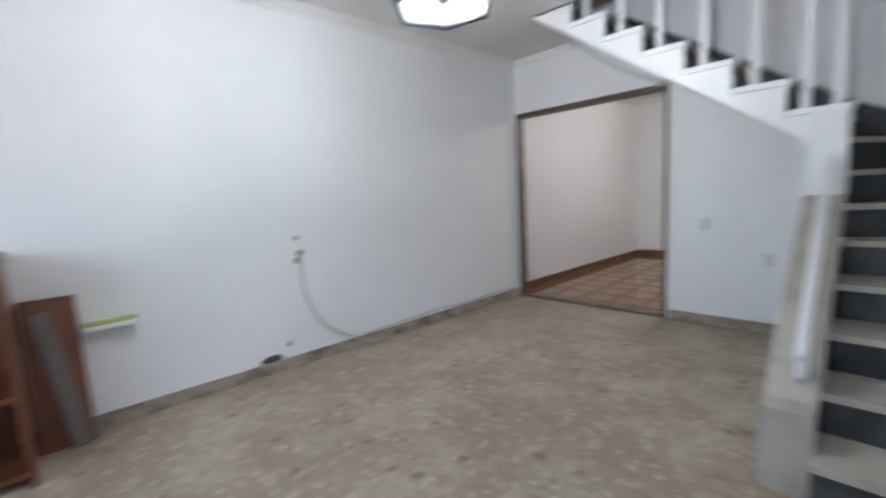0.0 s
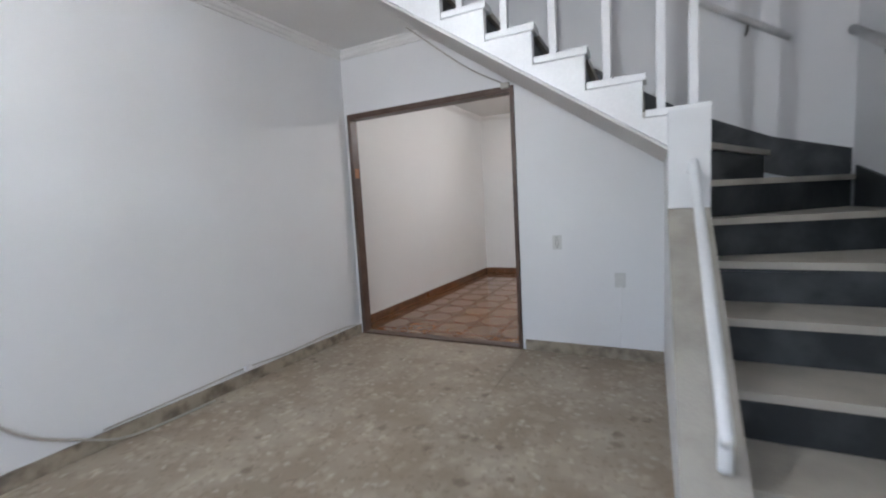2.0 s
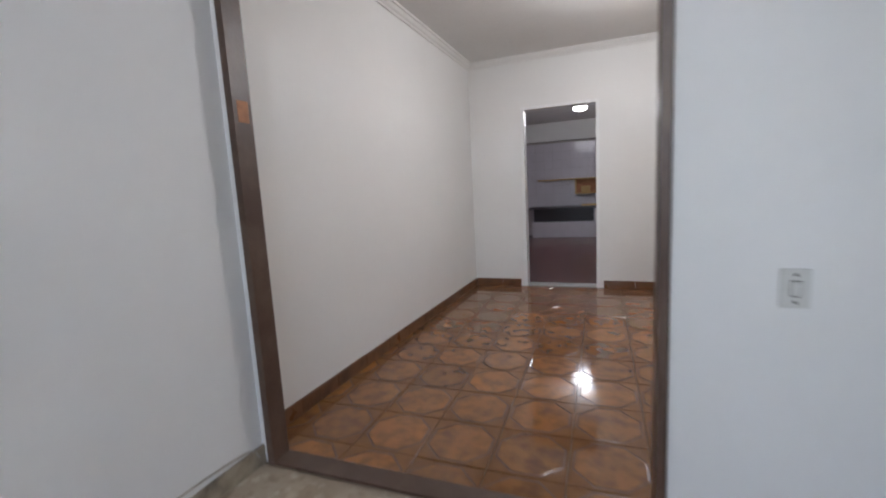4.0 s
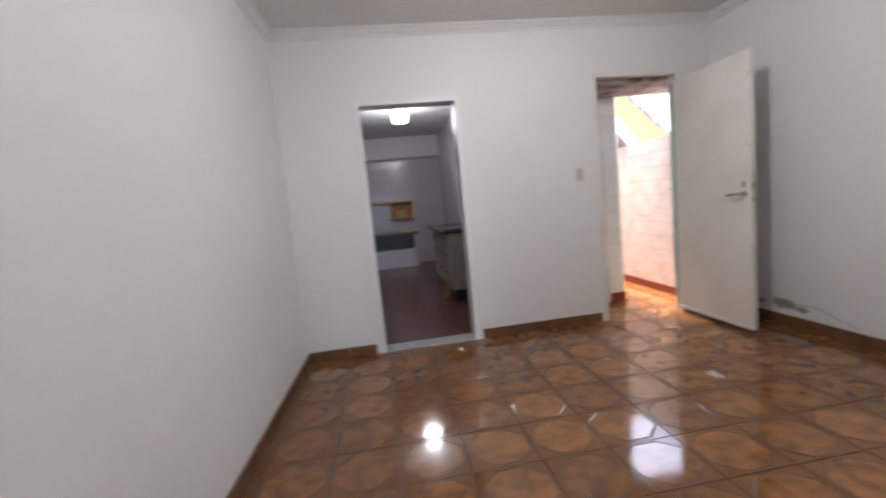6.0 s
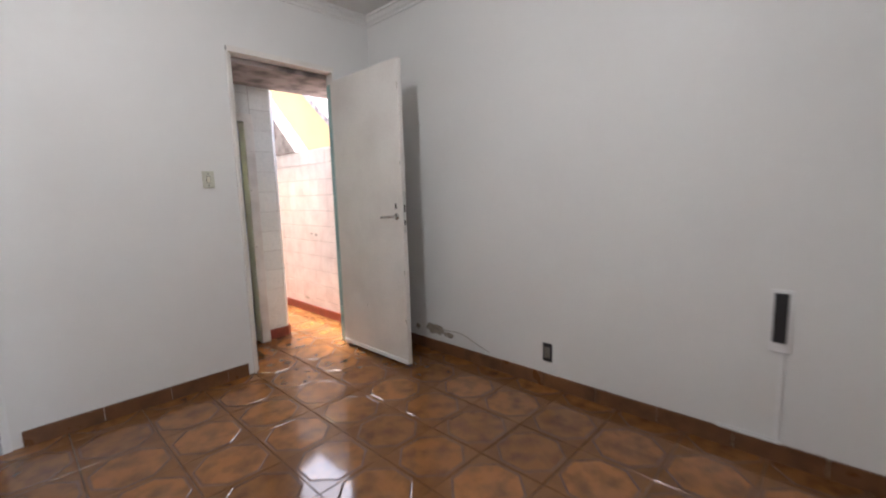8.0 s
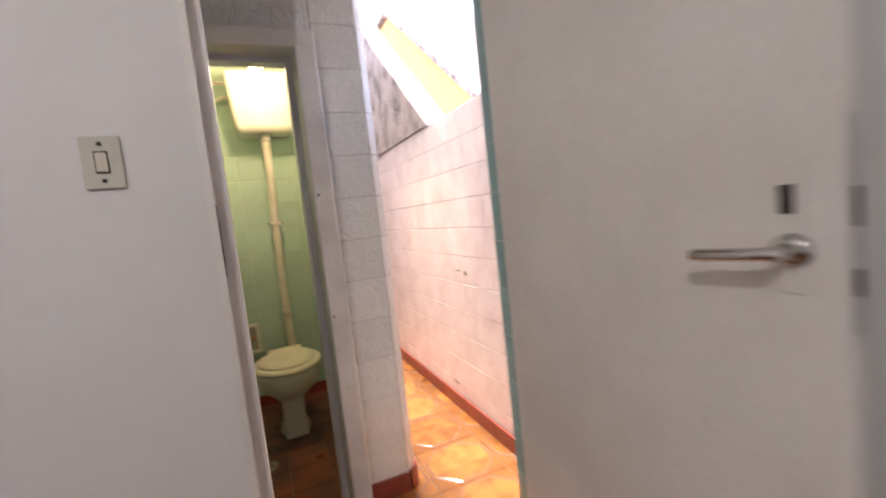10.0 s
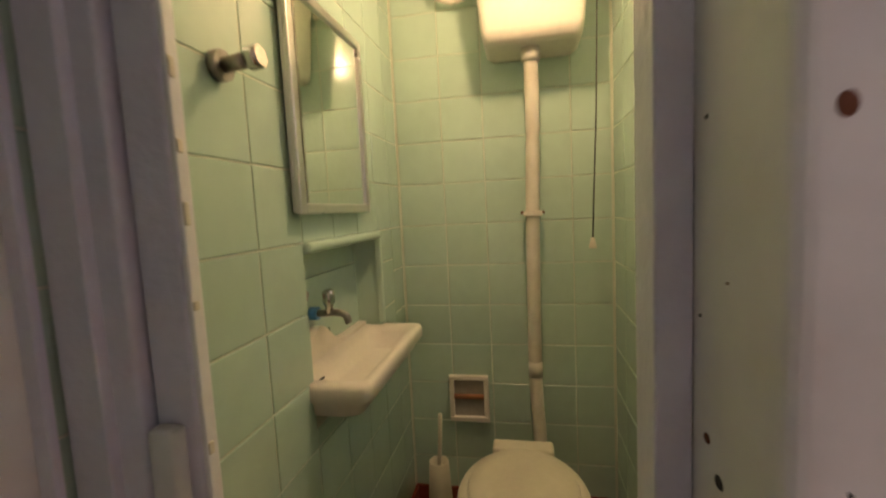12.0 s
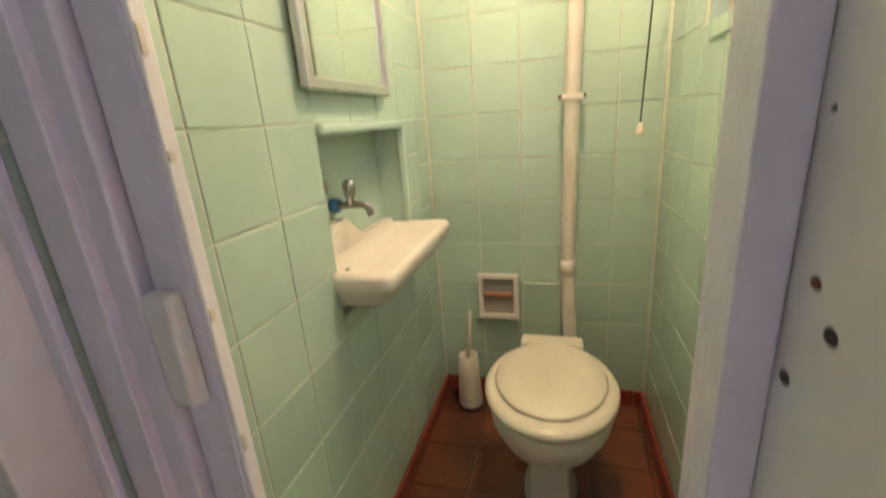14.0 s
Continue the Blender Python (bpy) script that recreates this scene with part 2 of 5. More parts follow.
# Near-black: painted shade of holes, slots and gaps; also scrapes and dark fittings.
DARK = mat("dark_recess_shade_and_grime", (0.055, 0.05, 0.045), 0.9, scale=30, bump=0.2)
RUST = mat("rust", (0.14, 0.045, 0.02), 0.9, scale=60)
STONE_TOP = mat("dark_granite", (0.06, 0.05, 0.055), 0.2, scale=20)
CABINET_GREEN = mat("aged_grey_green_enamel", (0.52, 0.51, 0.44), 0.35, second=(0.34, 0.33, 0.28), amount=0.7, scale=8)
FROST = glass("frosted_glass", (0.95, 0.95, 0.92), 0.35)
PANE_GLOW = glow("lit_glass_pane", (0.95, 0.98, 1.0), 0.06)
PANE_GLOW.node_tree.nodes["Principled BSDF"].inputs["Alpha"].default_value = 0.16
SLEEVE = mat("aged_cream_candle_sleeve", (0.55, 0.42, 0.20), 0.5, bump=0.0)
BULB_WARM = glow("lit_warm_bulb", (1.0, 0.72, 0.34), 4.0)
BULB_COOL = glow("lit_white_globe", (0.95, 0.98, 1.0), 1.0)
CARDBOARD = mat("cardboard", (0.50, 0.33, 0.14), 0.8, scale=12)
MARBLE_SILL = mat("grey_marble_threshold", (0.34, 0.35, 0.35), 0.4, second=(0.24, 0.24, 0.24), amount=0.6, scale=12)
LIME = mat("lime_green_edge", (0.40, 0.50, 0.16), 0.5)
LAMINATE = mat("reddish_wood_laminate", (0.17, 0.06, 0.028), 0.4, second=(0.10, 0.035, 0.018), amount=0.8, scale=5, fine=80)
GREY_BOARD = mat("grey_board", (0.15, 0.13, 0.12), 0.7, scale=10)


# ---- mesh helpers ----
def add_box(bm, x0, x1, y0, y1, z0, z1, bevel=0.0, m=None, segments=2, index=0):
    made = bmesh.ops.create_cube(bm, size=1)["verts"]
    for v in made:
        v.co = Vector((x0 + (v.co.x + 0.5) * (x1 - x0), y0 + (v.co.y + 0.5) * (y1 - y0), z0 + (v.co.z + 0.5) * (z1 - z0)))
    faces = {f for v in made for f in v.link_faces}
    for f in faces:
        f.material_index = index
    if bevel:
        edges = list({e for v in made for e in v.link_edges})
        got = bmesh.ops.bevel(bm, geom=edges, offset=bevel, segments=segments, affect="EDGES", profile=0.5)
        made = [v for v in bm.verts if v.is_valid and v in set(got["verts"]) | {w for w in made if w.is_valid}]
    if m:
        for v in {w for w in made if w.is_valid}:
            v.co = m @ v.co
    return made


def box_bm(*a, **k):
    bm = bmesh.new()
    add_box(bm, *a, **k)
    return bm


def add_lathe(bm, rings, sides=24, squash=(1, 1), at=(0, 0, 0), cap=True):
    """A turned shape from (radius, height) rings; squash makes it oval."""
    loops = []
    for r, z in rings:
        loops.append([bm.verts.new((at[0] + r * squash[0] * math.cos(2 * math.pi * i / sides), at[1] + r * squash[1] * math.sin(2 * math.pi * i / sides), at[2] + z)) for i in range(sides)])
    for a, b in zip(loops, loops[1:]):
        for i in range(sides):
            f = bm.faces.new((a[i], a[(i + 1) % sides], b[(i + 1) % sides], b[i]))
            f.smooth = True
    if cap:
        bm.faces.new(loops[0][::-1])
        bm.faces.new(loops[-1])
    return bm


def lathe_bm(*a, **k):
    return add_lathe(bmesh.new(), *a, **k)


def tube_bm(points, radius, sides=10):
    """A round bar or cable along a smoothed line of points."""
    bm = bmesh.new()
    pts = [Vector(p) for p in points]
    loops, ref = [], Vector((0.13, 0.21, 0.97))
    for i, p in enumerate(pts):
        d = (pts[min(i + 1, len(pts) - 1)] - pts[max(i - 1, 0)]).normalized()
        if abs(d.dot(ref)) > 0.95:
            ref = Vector((0.97, 0.2, 0.13))
        a = d.cross(ref).normalized()
        b = d.cross(a)
        loops.append([bm.verts.new(p + radius * (math.cos(2 * math.pi * k / sides) * a + math.sin(2 * math.pi * k / sides) * b)) for k in range(sides)])
    for a, b in zip(loops, loops[1:]):
        for i in range(sides):
            bm.faces.new((a[i], a[(i + 1) % sides], b[(i + 1) % sides], b[i])).smooth = True
    bm.faces.new(loops[0][::-1])
    bm.faces.new(loops[-1])
    bmesh.ops.recalc_face_normals(bm, faces=bm.faces)
    return bm


def curve(points, steps=8):
    """Catmull-Rom points through a few given ones."""
    p = [Vector(q) for q in points]
    p = [2 * p[0] - p[1]] + p + [2 * p[-1] - p[-2]]
    out = []
    for i in range(1, len(p) - 2):
        for s in range(steps):
            t = s / steps
            out.append(0.5 * (2 * p[i] + (p[i + 1] - p[i - 1]) * t + (2 * p[i - 1] - 5 * p[i] + 4 * p[i + 1] - p[i + 2]) * t * t + (3 * p[i] - p[i - 1] - 3 * p[i + 1] + p[i + 2]) * t ** 3))
    return out + [p[-2]]


def prism_bm(outline, axis, lo, hi):
    """A flat outline pushed along x, y or z from lo to hi."""
    bm = bmesh.new()
    put = {"x": lambda a, b, c: (c, a, b), "y": lambda a, b, c: (a, c, b), "z": lambda a, b, c: (a, b, c)}[axis]
    one = [bm.verts.new(put(a, b, lo)) for a, b in outline]
    two = [bm.verts.new(put(a, b, hi)) for a, b in outline]
    bm.faces.new(one)
    bm.faces.new(two[::-1])
    n = len(outline)
    for i in range(n):
        bm.faces.new((one[i], two[i], two[(i + 1) % n], one[(i + 1) % n]))
    bmesh.ops.recalc_face_normals(bm, faces=bm.faces)
    return bm


def part(name, bm, material, parent=None, label="", origin=None):
    """Links a bmesh as one mesh object, under a thing or a part if one is given."""
    me = bpy.data.meshes.new(name)
    bm.to_mesh(me)
    bm.free()
    for mm in material if isinstance(material, (list, tuple)) else [material]:
        me.materials.append(mm)
    ob = new(name, me)
    if parent is not None:
        ob.parent = parent
        ob.matrix_parent_inverse = parent.matrix_world.inverted()
    if label:
        ob["label"] = label
    return ob


def structure(name, bm, material, label, category):
    return tagged(part(name, bm, material), label, category, kind="structure")


def thing(name, place, label, category, group="", turn=0.0):
    ob = new(name)
    ob.empty_display_size = 0.05
    ob.matrix_world = pose(*place, 0, 0, turn)
    return tagged(ob, label, category, group)


def boxes(*rows):
    bm = bmesh.new()
    for r in rows:
        add_box(bm, *r)
    return bm


def tile_mesh(name, w, h, depth, bevel, material):
    """One tile in its own plane: x across, z up, its face towards -y."""
    bm = box_bm(0.0, w, 0.0, depth, 0.0, h)
    edges = [e for e in bm.edges if all(v.co.y < 1e-6 for v in e.verts)]
    bmesh.ops.bevel(bm, geom=edges, offset=bevel, segments=1, affect="EDGES")
    me = bpy.data.meshes.new(name)
    bm.to_mesh(me)
    bm.free()
    me.materials.append(material)
    return me


TILE_CACHE = {}


def tile_wall(parent, start, along, rows, cols, w, h, material, z0, joint=0.003, depth=0.007, name="tile", skip=None, jitter=0.0005, first=0.0, proud=0.003, upright=None):
    """Rows and columns of single tiles on a vertical face. along: unit direction to the viewer's right; they face along x up."""
    a = Vector(along).normalized()
    ang = math.atan2(a.y, a.x)
    rnd = random.Random(hash((round(start[0], 2), round(start[1], 2), cols)) % 9999)
    length = cols
    edges, u = [], first if first else w
    edges.append((0.0, min(u, length)))
    while u < length - 1e-4:
        edges.append((u, min(u + w, length)))
        u += w
    top = z0 + rows
    zs, z = [], z0
    while z < top - 1e-4:
        zs.append((z, min(z + h, top)))
        z += h
    for i, (u0, u1) in enumerate(edges):
        for j, (a0, a1) in enumerate(zs):
            if skip and skip(u0, u1, a0, a1):
                continue
            if u1 - u0 < 0.012 or a1 - a0 < 0.012:
                continue
            key = (material.name, round(u1 - u0, 3), round(a1 - a0, 3))
            if key not in TILE_CACHE:
                TILE_CACHE[key] = tile_mesh(name, key[1] - (joint if upright is None else upright), key[2] - joint, depth, 0.0016, material)
            o = new(name, TILE_CACHE[key])
            o.matrix_world = Matrix.Translation((start[0] + a.x * u0, start[1] + a.y * u0, a0)) @ Matrix.Rotation(ang, 4, "Z") @ Matrix.Translation((joint / 2, -proud + rnd.uniform(-jitter, jitter), joint / 2)) @ Matrix.Rotation(rnd.uniform(-0.004, 0.004), 4, "X")
            o.parent = parent
            o.matrix_parent_inverse = parent.matrix_world.inverted()

WALL_PLATE = mat("aged_white_plastic", (0.60, 0.60, 0.58), 0.4, bump=0.0)

# ---- large structure: living room ----
YF = 3.71          # far wall of the dining room
CEIL_Z = 2.70
floor_living = structure("floor_living", box_bm(1.1, 5.4, -6.3, 0.0, -0.10, -0.006), GROUT, "worn beige terrazzo floor with marble chips", "floor")
floor_dining = structure("floor_dining", box_bm(1.2, 5.5, 0.0, 3.86, -0.10, -0.006), GROUT, "glossy brown patterned ceramic tile floor", "floor")
floor_yard = structure("floor_yard", boxes((3.6, 4.86, 3.86, 4.34, -0.1, -0.006), (4.86, 5.5, 3.86, 8.0, -0.1, -0.006)), GROUT, "brown patterned ceramic tile floor of the narrow yard", "floor")


def skew_wall(x_a, y_a, x_b, y_b, thick, z0, z1):
    return prism_bm([(x_a, y_a), (x_b, y_b), (x_b - thick, y_b), (x_a - thick, y_a)], "z", z0, z1)


WA = ((1.36, -6.3), (1.56, 0.0))
WB = ((1.43, 0.075), (1.545, 3.86))
structure("wall_west", skew_wall(*WA[0], *WA[1], 0.15, 0, CEIL_Z), WALL, "white painted plaster wall with scuffs and old cable holes", "wall")
structure("wall_west_dining", skew_wall(*WB[0], *WB[1], 0.15, 0, CEIL_Z), WALL_B, "plain white painted plaster wall", "wall")
OX0, OX1, OZ = 1.595, 3.225, 2.125
structure("wall_partition", boxes((1.41, OX0 - 0.004, 0, 0.075, 0, CEIL_Z), (OX0 - 0.004, OX1 + 0.004, 0, 0.075, OZ + 0.004, CEIL_Z), (OX1 + 0.004, 5.5, 0, 0.075, 0, CEIL_Z)), WALL, "white plaster partition wall with a wide framed opening", "wall")
structure("wall_partition_upper", box_bm(2.0, 5.5, 0, 0.075, CEIL_Z, 2.97), WALL, "white painted wall beside the upper stairs", "wall")
# Same white wall; the ceiling edge's shade above 2.97 is in its colour.
structure("wall_stairwell_top", box_bm(2.0, 5.5, 0, 0.075, 2.97, 5.3), PINK, "upper stairwell wall, its shade put in as dull pink", "wall")
structure("wall_east", box_bm(5.25, 5.5, -6.3, 0.0, 0, 5.3), WALL, "pale grey-white painted stairwell wall", "wall")
structure("wall_south", boxes((1.1, 2.1, -6.45, -6.3, 0, CEIL_Z), (4.3, 5.4, -6.45, -6.3, 0, CEIL_Z), (2.1, 4.3, -6.45, -6.3, 0, 1.0), (2.1, 4.3, -6.45, -6.3, 2.2, CEIL_Z)), WALL, "plain white front wall with a window", "wall")
structure("wall_east_dining", box_bm(5.40, 5.55, 0.075, 3.86, 0, CEIL_Z), WALL_B, "white plaster wall with damp flaking above the skirting", "wall")
structure("ceiling_living", boxes((1.1, 5.25, -6.3, -2.9, CEIL_Z, 2.82), (1.1, 4.45, -2.9, -0.91, CEIL_Z, 2.82), (1.1, 2.42, -0.91, 0.0, CEIL_Z, 2.82)), CEIL, "flat white painted ceiling", "ceiling")
structure("wall_upstairs", boxes((2.3, 2.42, -3.0, 0, 2.82, 5.3), (2.42, 5.25, -3.0, -2.9, 2.82, 5.3)), WALL, "plain wall of the upper landing", "wall")
structure("ceiling_upstairs", box_bm(2.3, 5.5, -3.0, 0.075, 5.3, 5.4), CEIL, "plain ceiling above the stairwell", "ceiling")
structure("ceiling_dining", box_bm(1.2, 5.55, 0.075, 3.86, CEIL_Z - 0.01, 2.82), CEIL, "flat white ceiling of the dining room", "ceiling")

# skirting of the living room
sk = prism_bm([(WA[0][0] + 0.0, -6.3), (WA[1][0], 0.0), (WA[1][0] + 0.014, 0.0), (WA[0][0] + 0.014, -6.3)], "z", 0, 0.085)
structure("baseboard_west", sk, BASE_A, "chipped beige terrazzo skirting", "baseboard")
structure("baseboard_partition", box_bm(OX1 + 0.03, 4.265, -0.014, 0.0, 0, 0.085), BASE_A, "chipped beige terrazzo skirting", "baseboard")

# dark frame of the wide opening
fr = structure("door_frame_wide", boxes((OX0, OX0 + 0.035, -0.012, 0.087, 0.014, OZ - 0.05), (OX1 - 0.03, OX1, -0.012, 0.087, 0.014, OZ - 0.05)), BROWN, "dark brown wooden frame of the wide opening", "door frame")
part("head", box_bm(OX0, OX1, -0.012, 0.087, OZ - 0.05, OZ), BROWN, fr)
part("sill", box_bm(OX0, OX1, -0.012, 0.087, -0.006, 0.014), BROWN, fr)
part("bare_patch", box_bm(OX0 + 0.0335, OX0 + 0.037, 0.010, 0.068, 1.53, 1.62, bevel=0.001), RAWWOOD, fr, "bare orange wood where the strike plate was")

# ---- stairs ----
RISE = 0.181
LEVEL = [0.205, 0.384, 0.560, 0.733, 0.908] + [0.181 * k for k in range(6, 16)]
stairs = tagged(new("staircase"), "quarter-turn stairs with beige stone treads and black risers", "staircase", kind="structure")
NOSE = [-2.235, -1.975, -1.715, -1.455, -1.205]
XL, XR = 4.43, 5.25


def tread(outline, z):
    bm = prism_bm(outline, "z", z - 0.03, z)
    return part("tread", bm, TREAD, stairs)


def riser(p, q, z, low):
    """An upright black slab from the step below up to a tread, set back under its nose."""
    p, q = Vector(p), Vector(q)
    d = (q - p).normalized()
    back = Vector((-d.y, d.x))
    a, b = p + back * 0.03, q + back * 0.03
    return part("riser", prism_bm([tuple(a), tuple(b), tuple(b + back * 0.02), tuple(a + back * 0.02)], "z", low, z - 0.03), RISER, stairs)


ends_r = [(XR, y) for y in NOSE] + [(XR, -0.70), (XR, -0.08), (4.86, 0.0), (4.425, 0.0)]
ends_l = [(XL, y) for y in NOSE[:4]] + [(XL, -1.16), (XL, -1.03), (XL, -0.94), (4.45, -0.90), (4.425, -0.90)]
for i in range(9):
    z = LEVEL[i]
    riser(ends_l[i], ends_r[i], z, LEVEL[i - 1] if i else 0.0)
    if i < 8:
        l2, r2 = Vector(ends_l[i + 1]), Vector(ends_r[i + 1])
        d = (r2 - l2).normalized()
        push = Vector((-d.y, d.x)) * 0.05
        outline = [ends_l[i], ends_r[i]]
        if i == 6:
            outline += [(XR, 0.0)]
        b, a = r2 + push, l2 + push
        b = Vector((min(b.x, XR), min(b.y, 0.0)))
        a = Vector((max(a.x, 4.40), min(a.y, -0.80)))
        outline += [tuple(b), tuple(a)]
        tread(outline, z)
for k in range(7):
    x, z = 4.425 - 0.272 * k, RISE * (9 + k)
    if k < 6:
        tread([(x, -0.90), (x, 0.0), (x - 0.32, 0.0), (x - 0.32, -0.90)], z)
    if k:
        riser((x, -0.90), (x, 0.0), z, z - RISE)
# solid below the lower flight
part("core", prism_bm([(-2.21, 0.0)] + [q for i in range(8) for q in ((([-2.2] + [y + 0.05 for y in NOSE[1:]] + [-0.9, -0.6, -0.3])[i], RISE * min(i, 4) + 0.14), (([y + 0.05 for y in NOSE[1:]] + [-0.9, -0.6, -0.3, -0.01])[i], RISE * min(i, 4) + 0.14))] + [(-0.01, 0.0)], "x", 4.44, 5.24), RISER, stairs)
# stepped white stringer along the upper flight
outline = [(4.43, 1.34), (4.43, RISE * 9 - 0.035)]
for k in range(1, 7):
    x = 4.425 - 0.272 * k
    outline += [(x, RISE * (8 + k) - 0.035), (x, RISE * (9 + k) - 0.035)]
outline += [(2.50, RISE * 15 - 0.035), (2.46, 2.69), (4.265, 1.445), (4.265, 1.34)]
part("stringer", prism_bm(outline, "y", -0.93, -0.885), WHITE_GLOSS, stairs, "white painted stepped stair side")
for k in range(6):
    x = 4.425 - 0.272 * k
    part("stringer_cap", box_bm(x - 0.262, x + 0.018, -0.945, -0.83, RISE * (9 + k) - 0.035, RISE * (9 + k) + 0.002, bevel=0.004), WHITE_GLOSS, stairs)
# sloping underside
part("soffit", prism_bm([(4.265, 1.43), (4.265, 1.47), (2.42, 2.74), (2.42, 2.70)], "y", -0.885, 0.0), CEIL, stairs)
# knee wall with stone coping and pillar
part("knee_wall", prism_bm([(-2.13, 0.0), (-2.13, 0.325), (-2.06, 0.335), (-1.04, 1.115), (-0.95, 1.115), (-0.95, 1.43), (0.0, 1.43), (0.0, 0.0)], "x", 4.268, 4.41), WALL, stairs)
part("coping", prism_bm([(-2.15, 0.0), (-2.15, 0.35), (-2.06, 0.362), (-1.03, 1.142), (-0.97, 1.142), (-0.97, 1.105), (-1.02, 1.105), (-2.05, 0.325), (-2.12, 0.318), (-2.12, 0.0)], "x", 4.260, 4.432), COPING, stairs, "worn beige stone coping")
part("pillar", box_bm(4.262, 4.432, -1.045, -0.885, 1.142, RISE * 9 - 0.036), WALL, stairs)
# dark skirting that climbs along the walls
for i in range(6):
    y0, y1 = ([-2.265] + NOSE[1:] + [-0.70, -0.08])[i], (NOSE[1:] + [-0.70, -0.08])[i]
    part("skirting", prism_bm([(y0, RISE * i), (y0, RISE * (i + 1) + 0.09), (y1, RISE * (i + 2) + 0.05), (y1, RISE * i)], "x", 5.236, 5.25), RISER, stairs)
part("skirting", prism_bm([(5.24, 1.2), (5.24, 1.42), (4.86, 1.53), (4.40, 1.75), (2.75, 2.86), (2.75, 2.5), (4.40, 1.5), (4.86, 1.3)], "y", -0.014, -0.001), RISER, stairs)

for k, x in enumerate((4.375, 4.235, 3.985, 3.71, 3.44, 3.17, 2.90)):
    z = RISE * (9 + max(0, k - 1)) + 0.002
    b = box_bm(x - 0.02, x + 0.02, -0.885, -0.845, z, 2.95, bevel=0.003)
    tagged(part("baluster", b, WHITE_GLOSS), "square white painted baluster on the stair side", "baluster", "stair balusters")

rail = thing("handrail", (5.2, -1.1, 1.6), "grey-white round wall handrail climbing beside the stairs", "handrail")
part("bar", tube_bm([(5.19, -2.10, 1.06), (5.19, -1.1, 1.57), (5.19, -0.12, 2.06)], 0.023, 12), RAIL, rail)
for y, z in ((-1.75, 1.24), (-0.5, 1.87)):
    part("bracket", tube_bm([(5.19, y, z - 0.02), (5.20, y, z - 0.05), (5.25, y, z - 0.06)], 0.008, 8), STEEL, rail)
rail2 = thing("handrail", (4.4, -0.05, 2.4), "grey round handrail on the stairwell wall", "handrail")
part("bar", tube_bm([(4.93, -0.06, 2.09), (4.0, -0.06, 2.72), (3.3, -0.06, 3.19)], 0.02, 12), RAIL, rail2)
for x, z in ((4.72, 2.23), (3.9, 2.78)):
    part("bracket", tube_bm([(x, -0.06, z - 0.02), (x, -0.05, z - 0.05), (x, 0.0, z - 0.06)], 0.008, 8), STEEL, rail2)
kr = thing("handrail", (4.35, -1.6, 0.7), "white painted round rail on the knee wall coping", "handrail")
part("bar", tube_bm(curve([(4.372, -1.985, 0.43), (4.372, -1.98, 0.52), (4.37, -1.93, 0.61), (4.365, -1.10, 1.29), (4.362, -1.045, 1.345), (4.355, -1.046, 1.30)], 6), 0.02, 12), WHITE_GLOSS, kr)

# ---- lantern ----
lan = thing("pendant_lantern", (*LANTERN, 2.0), "hexagonal black-framed glass pendant lantern, lit", "pendant lamp")
R, ZB, ZT = 0.222, 2.068, 2.40
hexa = [(LANTERN[0] + R * math.cos(radians(60 * i + 12)), LANTERN[1] + R * math.sin(radians(60 * i + 12))) for i in range(6)]
for i in range(6):
    a, b = hexa[i], hexa[(i + 1) % 6]
    part("frame_bar", tube_bm([(*a, ZB), (*b, ZB)], 0.013, 6), BLACK_METAL, lan)
    part("frame_bar", tube_bm([(*a, ZT), (*b, ZT)], 0.013, 6), BLACK_METAL, lan)
    part("frame_post", tube_bm([(*a, ZB), (*a, ZT)], 0.006, 6), ALU, lan)
    d = Vector((b[0] - a[0], b[1] - a[1], 0)).normalized() * 0.012
    bm = bmesh.new()
    bm.faces.new([bm.verts.new(q) for q in ((a[0] + d.x, a[1] + d.y, ZB + 0.012), (b[0] - d.x, b[1] - d.y, ZB + 0.012), (b[0] - d.x, b[1] - d.y, ZT - 0.012), (a[0] + d.x, a[1] + d.y, ZT - 0.012))])
    pane = part("pane", bm, PANE_GLOW, lan, "bright frosted glass pane")
    pane.visible_shadow = False
    mid = (0.5 * (a[0] + b[0]), 0.5 * (a[1] + b[1]))
    part("glazing_bar", tube_bm([(*mid, ZB), (*mid, ZT)], 0.004, 6), ALU, lan)
part("top", lathe_bm([(0.22, ZT), (0.07, ZT + 0.12), (0.02, ZT + 0.14), (0.012, CEIL_Z)], 6, at=(LANTERN[0], LANTERN[1], 0)), BLACK_METAL, lan)
for i in range(3):
    c = (LANTERN[0] + 0.075 * math.cos(radians(120 * i + 30)), LANTERN[1] + 0.075 * math.sin(radians(120 * i + 30)))
    part("candle_sleeve", lathe_bm([(0.012, 2.150), (0.021, 2.155), (0.021, 2.245), (0.010, 2.25)], 14, at=(*c, 0)), SLEEVE, lan)
    part("bulb", lathe_bm([(0.012, 2.24), (0.026, 2.275), (0.022, 2.31), (0.004, 2.34)], 12, at=(*c, 0)), BULB_COOL, lan)
    part("arm", tube_bm(curve([(LANTERN[0], LANTERN[1], 2.115), (0.5 * (c[0] + LANTERN[0]), 0.5 * (c[1] + LANTERN[1]), 2.10), (*c, 2.155)]), 0.006, 6), STEEL, lan)
part("hub", lathe_bm([(0.01, 2.085), (0.032, 2.10), (0.032, 2.125), (0.01, 2.15)], 14, at=(LANTERN[0], LANTERN[1], 0)), STEEL, lan)

